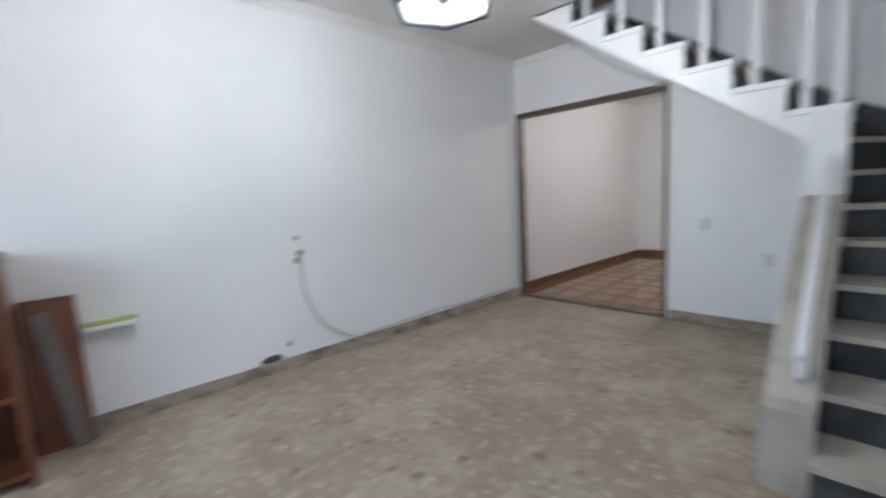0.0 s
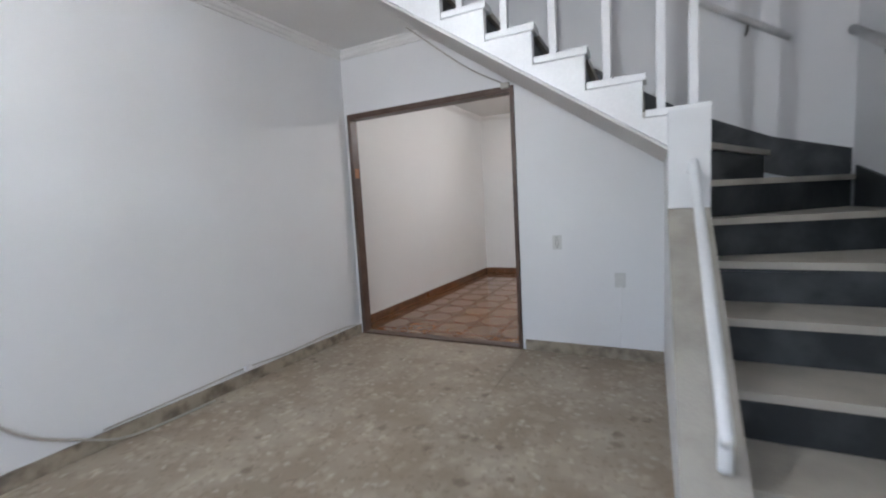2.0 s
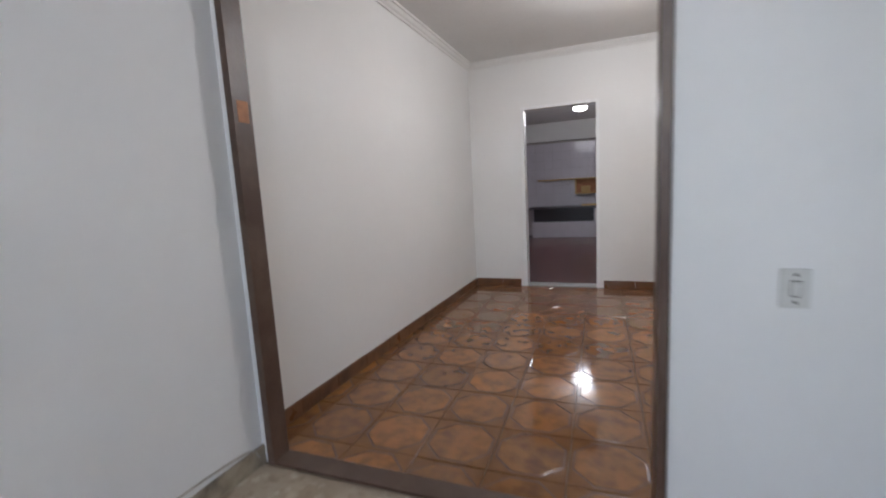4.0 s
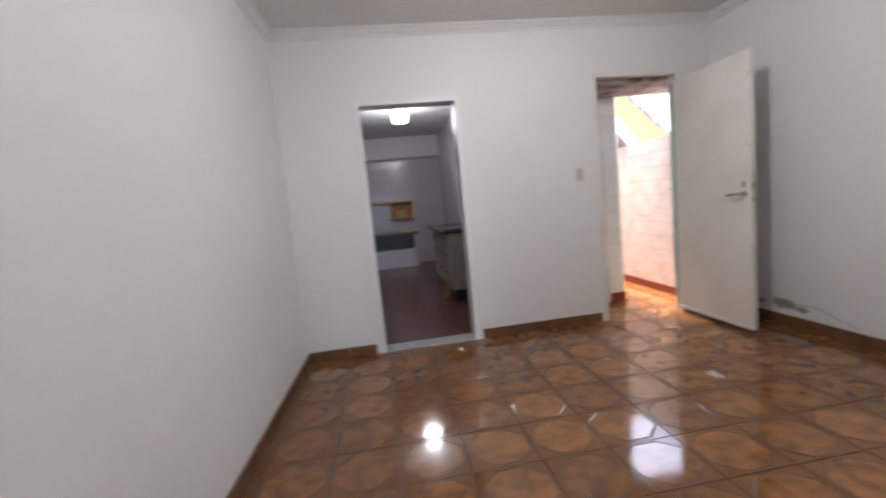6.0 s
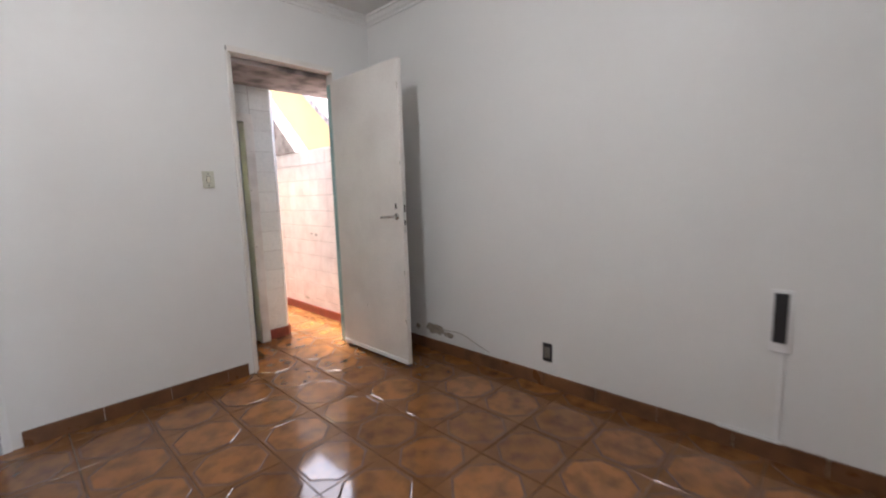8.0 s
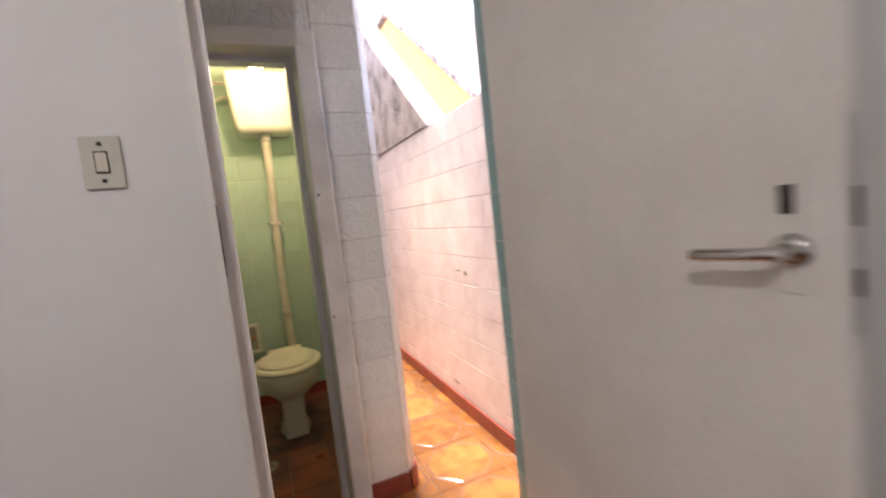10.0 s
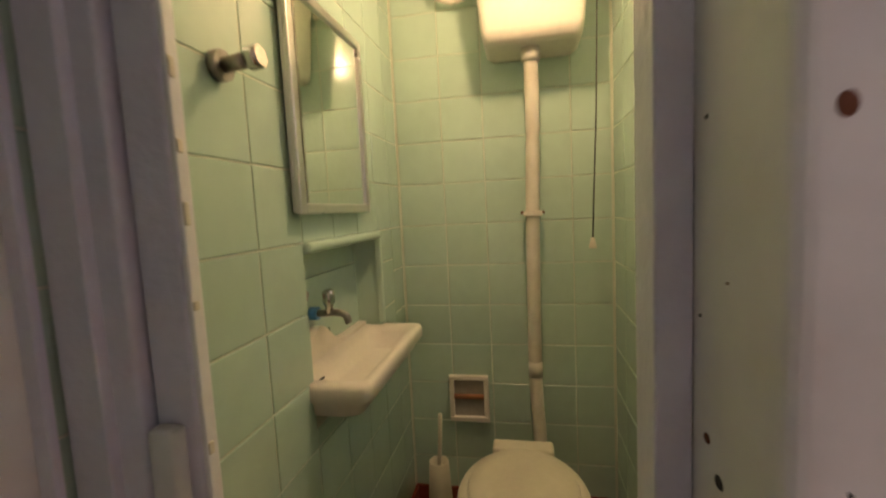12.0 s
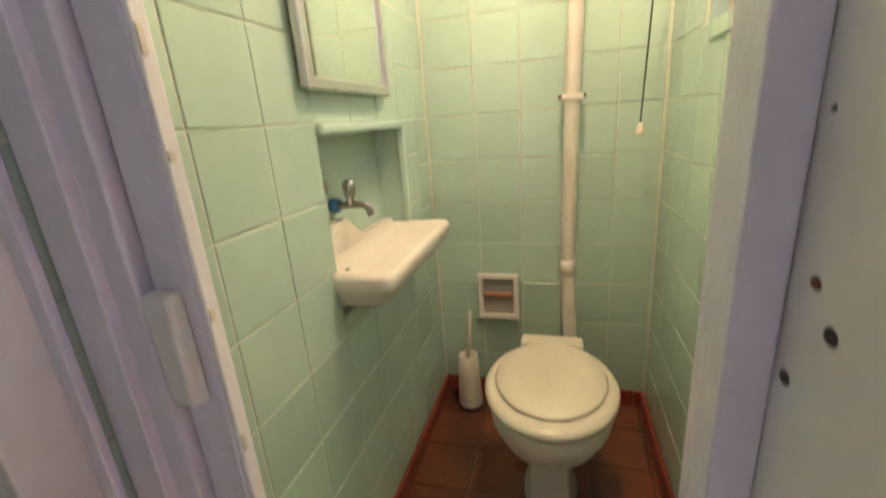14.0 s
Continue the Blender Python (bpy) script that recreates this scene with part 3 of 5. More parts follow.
# ---- dining room ----
KX0, KX1, KZ = 2.155, 3.02, 2.12
CX0, CX1, CZ = 4.25, 5.04, 2.235
structure("wall_north", boxes((0.55, KX0, YF, 3.86, 0, CEIL_Z), (KX0, KX1, YF, 3.86, KZ, CEIL_Z), (KX1, CX0 - 0.008, YF, 3.80, 0, CEIL_Z), (KX1, 4.213, 3.80, 3.86, 0, CEIL_Z), (CX0 - 0.008, CX1, YF, 3.86, CZ, CEIL_Z), (CX1, 5.40, YF, 3.80, 0, CEIL_Z)), WALL_B, "white plaster wall with two doorways", "wall")


def cornice(p, q, inward, top=2.69):
    """A small stepped plaster moulding in the corner under the ceiling."""
    p, q, n = Vector(p), Vector(q), Vector(inward)
    prof = [(0, 0), (0, -0.07), (0.012, -0.07), (0.012, -0.052), (0.03, -0.04), (0.045, -0.018), (0.06, -0.018), (0.06, 0)]
    bm = bmesh.new()
    rings = [[bm.verts.new((e.x + n.x * a, e.y + n.y * a, top + b)) for a, b in prof] for e in (p, q)]
    for i in range(len(prof)):
        j = (i + 1) % len(prof)
        bm.faces.new((rings[0][i], rings[0][j], rings[1][j], rings[1][i]))
    bmesh.ops.recalc_face_normals(bm, faces=bm.faces)
    return bm


structure("trim_north", cornice((1.54, YF), (5.40, YF), (0, -1)), CEIL, "white plaster cornice moulding", "cornice")
structure("trim_east", cornice((5.40, 0.075), (5.40, YF), (-1, 0)), CEIL, "white plaster cornice moulding", "cornice")
structure("trim_west", cornice((1.435, 0.075), (1.54, YF), (1, 0)), CEIL, "white plaster cornice moulding", "cornice")
structure("trim_living_west", cornice((WA[0][0], -6.3), (WA[1][0], 0.0), (1, 0), CEIL_Z), CEIL, "white plaster cornice moulding", "cornice")
structure("trim_living_north", cornice((1.57, 0.0), (2.45, 0.0), (0, -1), CEIL_Z), CEIL, "white plaster cornice moulding", "cornice")
b0 = structure("baseboard_dining", bmesh.new(), SKIRT_B, "brown ceramic tile skirting", "baseboard")


def skirt_run(parent, x0, y0, x1, y1, inward, mtl, height=0.085, step=0.335, name="skirting_tile"):
    d = Vector((x1 - x0, y1 - y0))
    total = d.length
    d.normalize()
    n = Vector(inward)
    s = 0.0
    while s < total - 0.01:
        e = min(s + step, total)
        a, b = Vector((x0, y0)) + d * (s + 0.0015), Vector((x0, y0)) + d * (e - 0.0015)
        hgt = height + random.uniform(-0.002, 0.002)
        part(name, prism_bm([tuple(a), tuple(b), tuple(b + n * 0.012), tuple(a + n * 0.012)], "z", 0.0, hgt), mtl, parent)
        s = e


skirt_run(b0, 1.545, YF, KX0 - 0.04, YF, (0, -1), SKIRT_B)
skirt_run(b0, KX1 + 0.04, YF, CX0 - 0.045, YF, (0, -1), SKIRT_B)
skirt_run(b0, 5.40, YF, 5.40, 0.075, (-1, 0), SKIRT_B)
skirt_run(b0, 1.435, 0.075, 1.54, YF, (1, 0), SKIRT_B)
skirt_run(b0, 5.40, 0.075, OX1 + 0.03, 0.075, (0, 1), SKIRT_B)

# doorway linings
k = structure("door_frame_kitchen", boxes((KX0, KX0 + 0.035, YF - 0.012, 3.872, 0.0, KZ - 0.035), (KX1 - 0.035, KX1, YF - 0.012, 3.872, 0.0, KZ - 0.035), (KX0, KX1, YF - 0.012, 3.872, KZ - 0.035, KZ)), WHITE_GLOSS, "white painted door lining with an empty doorway", "door frame")
part("threshold", box_bm(KX0 + 0.035, KX1 - 0.035, YF - 0.012, 3.872, -0.005, 0.012, bevel=0.003), MARBLE_SILL, k, "grey marble threshold")
c = structure("door_frame_yard", boxes((CX0 - 0.008, CX0 + 0.008, YF - 0.014, 3.735, 0.0, CZ - 0.035), (CX0 - 0.008, CX0 + 0.035, 3.735, 3.79, 0.0, CZ - 0.035), (CX1 - 0.014, CX1, YF - 0.014, 3.735, 0.0, CZ - 0.035), (CX0, CX1, YF - 0.014, 3.80, CZ - 0.035, CZ)), DOORW, "chipped cream door frame to the yard", "door frame")
part("strike_plate", box_bm(CX0 + 0.007, CX0 + 0.0095, YF - 0.012, YF + 0.022, 1.10, 1.265), STEEL, c, "worn steel strike plate")
# Flat dark plates for the shade inside the keeper holes.
part("keeper_hole", box_bm(CX0 + 0.009, CX0 + 0.0102, YF - 0.006, YF + 0.010, 1.125, 1.165), DARK, c)
part("keeper_hole", box_bm(CX0 + 0.009, CX0 + 0.0102, YF - 0.006, YF + 0.010, 1.19, 1.225), DARK, c)

# open door
def chip_bm(y, z, w, h, seed):
    """A small ragged flake missing from the paint of the door."""
    rnd = random.Random(seed)
    pts = [(y + w * rnd.uniform(0.5, 1.0) * math.cos(0.7 * i), z + h * rnd.uniform(0.5, 1.0) * math.sin(0.7 * i)) for i in range(9)]
    return prism_bm(pts, "x", 4.9992, 4.9998)


door = structure("door_yard", box_bm(5.000, 5.037, 2.895, 3.697, 0.035, 2.125, bevel=0.003), DOORW, "cream painted flush wooden door standing open", "door")
part("bottom_strip", box_bm(4.992, 5.000, 2.90, 3.69, 0.036, 0.062), WHITE_GLOSS, door, "white draught strip")
h = part("lock_plate", box_bm(4.996, 5.000, 2.938, 2.975, 1.03, 1.21, bevel=0.001), DOORW, door)
part("rose", lathe_bm([(0.024, 0.0), (0.024, 0.006), (0.012, 0.012)], 18), CHROME, h).matrix_world = Matrix.Translation((4.996, 2.952, 1.09)) @ Matrix.Rotation(radians(-90), 4, "Y")
part("handle", tube_bm(curve([(4.997, 2.952, 1.09), (4.955, 2.952, 1.09), (4.945, 2.967, 1.09), (4.945, 3.060, 1.085)]), 0.010, 10), CHROME, h, "chrome lever handle")
part("keyhole", box_bm(4.9935, 4.9965, 2.948, 2.966, 1.14, 1.18, bevel=0.002), DARK, h)
part("latch_plate", box_bm(5.007, 5.030, 2.8925, 2.8955, 0.98, 1.26), ALU, door, "worn latch plate")
for z0, z1 in ((1.03, 1.065), (1.12, 1.17)):
    part("latch_bolt", box_bm(5.012, 5.025, 2.890, 2.8935, z0, z1), DARK, door)
for y, z, w, hh, sd in ((2.902, 1.45, 0.005, 0.02, 2), (3.35, 0.4, 0.006, 0.008, 3), (2.902, 0.7, 0.005, 0.02, 4), (2.902, 1.95, 0.005, 0.03, 5), (2.903, 0.35, 0.005, 0.02, 6)):
    part("chip", chip_bm(y, z, w, hh, sd), COPING, door, "chipped paint")
for z in (0.3, 1.05, 1.85):
    part("hinge", lathe_bm([(0.008, z), (0.008, z + 0.09)], 10, at=(5.042, 3.70, 0)), STEEL, door)


def wall_plate(name, place, normal, w, h, label, category, material=IVORY, toggle=True):
    """A small moulded plate on a wall, its face along the normal."""
    n = Vector(normal)
    ang = math.degrees(math.atan2(n.y, n.x)) + 90
    root = thing(name, place, label, category, turn=ang)
    m = root.matrix_world
    part("plate", box_bm(-w / 2, w / 2, -0.009, 0.0, -h / 2, h / 2, bevel=0.003, m=m), material, root)
    if toggle:
        part("rocker", box_bm(-0.010, 0.010, -0.014, -0.008, -0.02, 0.02, bevel=0.002, m=m), WALL_PLATE if toggle == 2 else PLASTIC, root)
        # Dark rim for the shaded gap round the rocker.
        part("slot", box_bm(-0.012, 0.012, -0.0102, -0.0085, -0.023, 0.023, m=m), DARK, root)
        for z in (-0.042, 0.042):
            part("screw", box_bm(-0.004, 0.004, -0.0105, -0.0085, z * h / 0.12 - 0.004, z * h / 0.12 + 0.004, m=m), DARK, root)
    return root


wall_plate("light_switch", (4.065, YF, 1.37), (0, -1, 0), 0.070, 0.108, "ivory plastic light switch plate on the white wall", "light switch")
wall_plate("light_switch", (3.53, 0.0, 0.885), (0, -1, 0), 0.07, 0.11, "white plastic switch plate with a small dark hole", "light switch", WALL_PLATE, 2)
wall_plate("wall_socket", (3.98, 0.0, 0.60), (0, -1, 0), 0.075, 0.11, "white plastic socket plate with a hanging wire", "wall socket", WALL_PLATE, 0)
wall_plate("light_switch", (5.25, -2.79, 1.395), (-1, 0, 0), 0.075, 0.118, "white switch plate on the stairwell wall", "light switch", WALL_PLATE, 2)

# ceiling lamp of the dining room
cl = thing("ceiling_lamp", (3.35, 1.85, 2.69), "small white glass globe ceiling lamp, lit", "ceiling lamp")
part("base", lathe_bm([(0.06, 2.655), (0.06, 2.69)], 20, at=(3.35, 1.85, 0)), WHITE_GLOSS, cl)
g = part("globe", lathe_bm([(0.02, 2.375), (0.05, 2.395), (0.065, 2.44), (0.06, 2.52), (0.045, 2.60), (0.045, 2.655)], 20, at=(3.35, 1.85, 0)), BULB_COOL, cl)
g.visible_shadow = False

# ---- east wall of the dining room: sockets, cables, damp ----
def blob_bm(place, normal, w, h, seed, depth=0.004, points=18):
    """An uneven flat-domed patch of flaked plaster on a wall."""
    rnd = random.Random(seed)
    n = Vector(normal).normalized()
    a = Vector((-n.y, n.x, 0))
    bm = bmesh.new()
    c = Vector(place)
    rim, inner = [], []
    for i in range(points):
        t = 2 * math.pi * i / points
        r = rnd.uniform(0.62, 1.0)
        p = a * (w / 2 * r * math.cos(t)) + Vector((0, 0, h / 2 * r * math.sin(t)))
        rim.append(bm.verts.new(c + p + n * 0.0005))
        inner.append(bm.verts.new(c + p * 0.8 + n * depth * rnd.uniform(0.5, 1)))
    mid = bm.verts.new(c + n * depth)
    for i in range(points):
        j = (i + 1) % points
        bm.faces.new((rim[i], rim[j], inner[j], inner[i]))
        bm.faces.new((inner[i], inner[j], mid))
    bmesh.ops.recalc_face_normals(bm, faces=bm.faces)
    return bm


so = thing("wall_socket", (5.40, 2.02, 0.225), "uncovered black wall socket box in the white wall", "wall socket")
part("box", box_bm(5.392, 5.402, 1.985, 2.05, 0.165, 0.285, bevel=0.004), BLACK, so)
part("insert", box_bm(5.388, 5.394, 1.998, 2.038, 0.19, 0.26, bevel=0.002), STEEL, so)
sb = thing("wall_socket", (5.40, 0.89, 0.64), "tall open black socket box above a white cable trunking", "wall socket")
part("box", box_bm(5.391, 5.402, 0.845, 0.925, 0.505, 0.785, bevel=0.004), WHITE_GLOSS, sb)
part("insert", box_bm(5.385, 5.393, 0.862, 0.912, 0.55, 0.77, bevel=0.002), BLACK, sb)
part("trunking", box_bm(5.390, 5.401, 0.862, 0.882, 0.095, 0.505), WHITE_GLOSS, sb, "white cable trunking")
part("trunking", box_bm(5.384, 5.398, 0.855, 1.10, 0.087, 0.099), WHITE_GLOSS, sb)
for i, (y, z, w, h) in enumerate(((3.02, 0.17, 0.24, 0.10), (2.88, 0.15, 0.14, 0.06), (3.22, 0.16, 0.07, 0.06))):
    tagged(part("damp_patch", blob_bm((5.40, y, z), (-1, 0, 0), w, h, 10 + i), DIRT), "brown patch of flaked damp plaster above the skirting", "wall damage", "damp patches")
tagged(part("wall_crack", tube_bm(curve([(5.399, 2.93, 0.18), (5.399, 2.75, 0.19), (5.399, 2.62, 0.15), (5.399, 2.48, 0.11)]), 0.003, 5), DIRT), "thin brown crack in the plaster above the skirting", "wall damage")

# ---- living room wall: old holes, cable, clutter ----
def wx(y):
    return WA[0][0] + (WA[1][0] - WA[0][0]) * (y + 6.3) / 6.3


for i, (y, z, w, h, lab) in enumerate(((-2.72, 0.99, 0.05, 0.05, "round hole of a removed wall box"), (-2.70, 0.87, 0.10, 0.06, "torn plaster around old wires"), (-2.73, 0.82, 0.06, 0.07, "torn plaster around old wires"), (-2.85, 0.19, 0.05, 0.06, "round hole of a removed wall box"))):
    tagged(part("wall_hole", blob_bm((wx(y), y, z), (1, 0, 0), w, h, 40 + i, 0.006), DIRT), lab + ", grey and dusty", "wall damage", "holes in the living room wall")
tagged(part("wall_scrape", blob_bm((wx(-3.0), -2.98, 0.105), (1, 0, 0), 0.22, 0.075, 66, 0.005), DARK), "long dark scrape above the skirting", "wall damage")
cab = thing("loose_cable", (wx(-2.7) + 0.01, -2.7, 0.8), "grey television cable hanging from the wall to the floor", "cable")
pts = [(-2.70, 0.85, 0.004), (-2.70, 0.62, 0.008), (-2.64, 0.40, 0.012), (-2.50, 0.22, 0.012), (-2.30, 0.10, 0.02), (-2.12, 0.02, 0.03), (-1.9, 0.008, 0.05), (-1.6, 0.008, 0.06)]
part("cord", tube_bm(curve([(wx(y) + o, y, z) for y, z, o in pts]), 0.007, 8), CABLE, cab)
cab2 = thing("loose_cable", (wx(-1.0) + 0.02, -1.0, 0.09), "thin grey cable lying along the skirting", "cable")
part("cord", tube_bm(curve([(wx(y) + o, y, z) for y, z, o in ((-2.2, 0.1, 0.006), (-1.7, 0.11, 0.01), (-1.30, 0.12, 0.008), (-0.9, 0.105, 0.01), (-0.45, 0.12, 0.008), (-0.1, 0.10, 0.006), (-0.04, 0.05, 0.02))]), 0.004, 8), CABLE, cab2)
part("plug", box_bm(wx(-1.3) + 0.004, wx(-1.3) + 0.03, -1.33, -1.27, 0.095, 0.135, bevel=0.004), WHITE_GLOSS, cab2, "white plug")
w = thing("socket_wire", (3.975, -0.01, 0.3), "white wire running down from the socket to the skirting", "cable")
part("cord", tube_bm(curve([(3.985, -0.008, 0.56), (3.98, -0.006, 0.35), (3.985, -0.006, 0.085)]), 0.004, 6), WHITE_GLOSS, w)
w = thing("corner_wire", (3.2, -0.02, 2.2), "thin grey wire with a small bracket over the opening", "cable")
part("cord", tube_bm(curve([(2.55, -0.45, 2.56), (2.9, -0.2, 2.28), (3.12, -0.03, 2.16), (3.17, -0.02, 2.13)]), 0.005, 6), CABLE, w)
part("bracket", box_bm(3.13, 3.20, -0.03, -0.002, 2.105, 2.15, bevel=0.004), CABLE, w)

# tall furniture by the west wall
bx = wx(-4.2)
uc = thing("cabinet", (bx + 0.2, -4.55, 0), "reddish-brown wooden cabinet with an open dark niche", "cabinet")
part("side_panel", box_bm(bx + 0.03, bx + 0.44, -4.30, -4.275, 0.0, 1.06), LAMINATE, uc)
part("side_panel", box_bm(bx + 0.03, bx + 0.44, -5.10, -5.075, 0.0, 1.06), LAMINATE, uc)
part("top", box_bm(bx + 0.02, bx + 0.45, -5.11, -4.265, 1.06, 1.085, bevel=0.004), LAMINATE, uc)
part("back", box_bm(bx + 0.02, bx + 0.03, -5.09, -4.29, 0.0, 1.06), LAMINATE, uc)
part("shelf", box_bm(bx + 0.03, bx + 0.43, -5.075, -4.30, 0.42, 0.445), LAMINATE, uc)
part("base", box_bm(bx + 0.05, bx + 0.43, -5.075, -4.30, 0.05, 0.075), LAMINATE, uc)
def leaning_board(name, y0, y1, length, lean, foot, thick, material, label, tilt=0.0):
    """A flat board standing on the floor and leaning back against the wall."""
    ob = part(name, box_bm(-thick, 0.0, 0.0, y1 - y0, 0.0, length, bevel=0.003), material)
    ob.matrix_world = Matrix.Translation((foot, y0, 0)) @ Matrix.Rotation(-lean, 4, "Y") @ Matrix.Rotation(tilt, 4, "X")
    return tagged(ob, label, "board")


leaning_board("wood_board", -4.262, -4.03, 0.82, 0.09, bx + 0.12, 0.022, LAMINATE, "reddish-brown wooden board leaning against the wall")
leaning_board("grey_plank", -4.13, -4.045, 0.76, 0.10, bx + 0.165, 0.018, GREY_BOARD, "narrow grey plank leaning on a wooden board", 0.12)
ls = thing("wall_shelf", (bx + 0.05, -3.9, 0.62), "small white shelf with a lime-green top", "shelf")
part("board", box_bm(bx + 0.008, bx + 0.09, -4.02, -3.76, 0.60, 0.625), WHITE_GLOSS, ls)
part("edge", box_bm(bx + 0.012, bx + 0.088, -4.015, -3.765, 0.625, 0.64), LIME, ls, "lime-green strip")
part("bracket", box_bm(bx + 0.002, bx + 0.05, -3.80, -3.785, 0.50, 0.60), WHITE_GLOSS, ls)

# ---- passage and yard ----
TX0, TX1, TY1 = 3.925, 4.762, 5.765        # bathroom inside
YX = 5.335
yard_wall = structure("wall_yard", box_bm(YX + 0.008, YX + 0.16, 3.80, 8.0, 0, 1.715), TILE_GROUT, "weathered white tiled yard wall with grey joints", "wall")
structure("wall_yard_gable", prism_bm([(4.95, 1.716), (5.05, 1.80), (5.75, 2.42), (6.5, 3.1), (8.0, 3.1), (8.0, 1.716)], "x", YX - 0.005, YX + 0.16), CONCRETE, "stained grey cement gable on the yard wall", "wall")
FRONT = 4.342                                          # face of the wall round the bathroom door
front = structure("wall_bath_front", boxes((3.64, 3.885, FRONT, 4.41, 0, 2.16), (3.885, 4.627, FRONT, 4.41, 1.925, 2.16)), TILE_GROUT, "pale embossed tile wall around the bathroom door", "wall")
part("chamfered_pier", prism_bm([(4.627, FRONT), (4.803, FRONT), (4.843, FRONT + 0.04), (4.843, 4.41), (4.627, 4.41)], "z", 0, 2.16), TILE_GROUT, front)
bath_e = structure("wall_bath_east", boxes((TX1 + 0.008, 4.843, 4.41, 5.9, 0, 1.335), (TX1 + 0.008, 4.843, 4.41, 4.88, 1.335, 2.5), (TX1 + 0.008, 4.843, 5.37, 5.9, 1.335, 2.5), (TX1 + 0.008, 4.843, 4.88, 5.37, 1.86, 2.5)), GREEN_GROUT, "mint green tiled bathroom wall with a small window", "wall")
bath_w = structure("wall_bath_west", boxes((3.76, TX0 - 0.008, 4.41, 4.93, 0, 2.5), (3.76, TX0 - 0.008, 5.485, 5.9, 0, 2.5), (3.76, TX0 - 0.008, 4.93, 5.485, 1.21, 2.5), (3.76, TX0 - 0.008, 4.93, 5.485, 0, 0.757), (3.76, 3.82, 4.93, 5.485, 0.757, 1.21)), GREEN_GROUT, "mint green tiled bathroom wall with a basin niche", "wall")
bath_n = structure("wall_bath_north", box_bm(3.76, 4.843, TY1 + 0.008, 5.93, 0, 2.5), GREEN_GROUT, "mint green tiled bathroom back wall", "wall")
structure("floor_bath", box_bm(3.6, 4.86, 4.34, 5.95, -0.1, -0.006), GROUT, "red-brown ceramic tile floor of the bathroom", "floor")
structure("ceiling_bath", box_bm(3.70, 4.85, 4.40, 5.95, 2.36, 2.5), CEIL, "cream painted bathroom ceiling", "ceiling")
tr = structure("trim_bath", boxes((TX0, TX1, TY1 - 0.03, TY1, 2.30, 2.36), (TX0, TX0 + 0.03, 4.40, TY1 - 0.03, 2.30, 2.36), (TX1 - 0.03, TX1, 4.40, TY1 - 0.03, 2.30, 2.36)), CEIL, "cream painted cornice under the bathroom ceiling", "cornice")
structure("ceiling_passage", box_bm(3.6, YX + 0.16, 3.801, 4.372, 2.165, 2.36), CONCRETE, "stained concrete slab over the passage", "ceiling")
pw = structure("wall_passage_west", box_bm(3.64, 3.71, 3.86, FRONT, 0, 2.16), TILE_GROUT, "teal tiled end wall of the passage", "wall")
ps = structure("wall_passage_south", boxes((3.71, 4.205, 3.861, 3.935, 0, 2.16), (CX1 + 0.001, YX, 3.8005, 3.812, 0, 2.16)), TILE_GROUT, "tiled back of the dining room wall", "wall")
structure("roof_edge", box_bm(3.5, 4.95, 4.30, 6.0, 2.5, 2.62), CONCRETE, "stained concrete roof slab of the bathroom", "roof")
structure("wall_yard_end", box_bm(4.843, YX + 0.16, 8.0, 8.15, 0, 3.1), CONCRETE, "cement wall at the end of the yard", "wall")
structure("wall_bath_outer", box_bm(4.72, 4.843, 5.93, 8.0, 0, 2.5), CONCRETE, "cement wall beside the yard", "wall")

for i, (y, z, w_, h_, mm, lab) in enumerate(((4.25, 1.15, 0.05, 0.045, CONCRETE, "small grey hole knocked in the yard tiles"), (4.654, 0.852, 0.06, 0.045, CONCRETE, "small grey hole knocked in the yard tiles"), (4.74, 0.862, 0.10, 0.012, DARK, "thin dark scratch across the yard tiles"), (4.17, 0.63, 0.16, 0.12, PINK, "pinkish stain on the yard tiles"), (4.93, 0.153, 0.16, 0.03, COPING, "long chipped scrape low on the yard tiles"))):
    tagged(part("wall_mark", blob_bm((YX + 0.0005, y, z), (-1, 0, 0), w_ * 0.8, h_ * 0.7, 120 + i, 0.0012), mm), lab, "wall damage", "marks on the yard wall")

# neighbouring house behind the yard wall
nb = thing("neighbour_house", (9.0, 7.0, 0), "sunlit yellow painted house wall beyond the yard", "house")
part("wall", prism_bm([(5.6, 0.0), (5.6, 0.15), (13.5, 6.4), (40.0, 6.4), (40.0, 0.0)], "x", 8.2, 8.5), YELLOW, nb)
part("roof", prism_bm([(5.3, 0.0), (13.5, 6.49), (40.2, 6.49), (40.2, 6.6), (13.46, 6.6), (5.3, 0.12)], "x", 8.1, 14.0), CONCRETE, nb)
structure("ground", box_bm(-60, 80, -60, 80, -0.4, -0.12), CONCRETE, "bare cement ground around the house", "ground")

# bathroom door frame, worn and pitted
bf = structure("door_frame_bath", box_bm(4.549, 4.627, 4.278, 4.409, 0.0, 1.860, bevel=0.009, segments=3), POST, "white painted bathroom door frame, worn and pitted", "door frame")
part("jamb", box_bm(3.885, 3.905, 4.334, 4.409, 0.0, 1.860, bevel=0.003), POST, bf)
part("head", box_bm(3.885, 4.627, 4.290, 4.409, 1.860, 1.925, bevel=0.004), POST, bf)


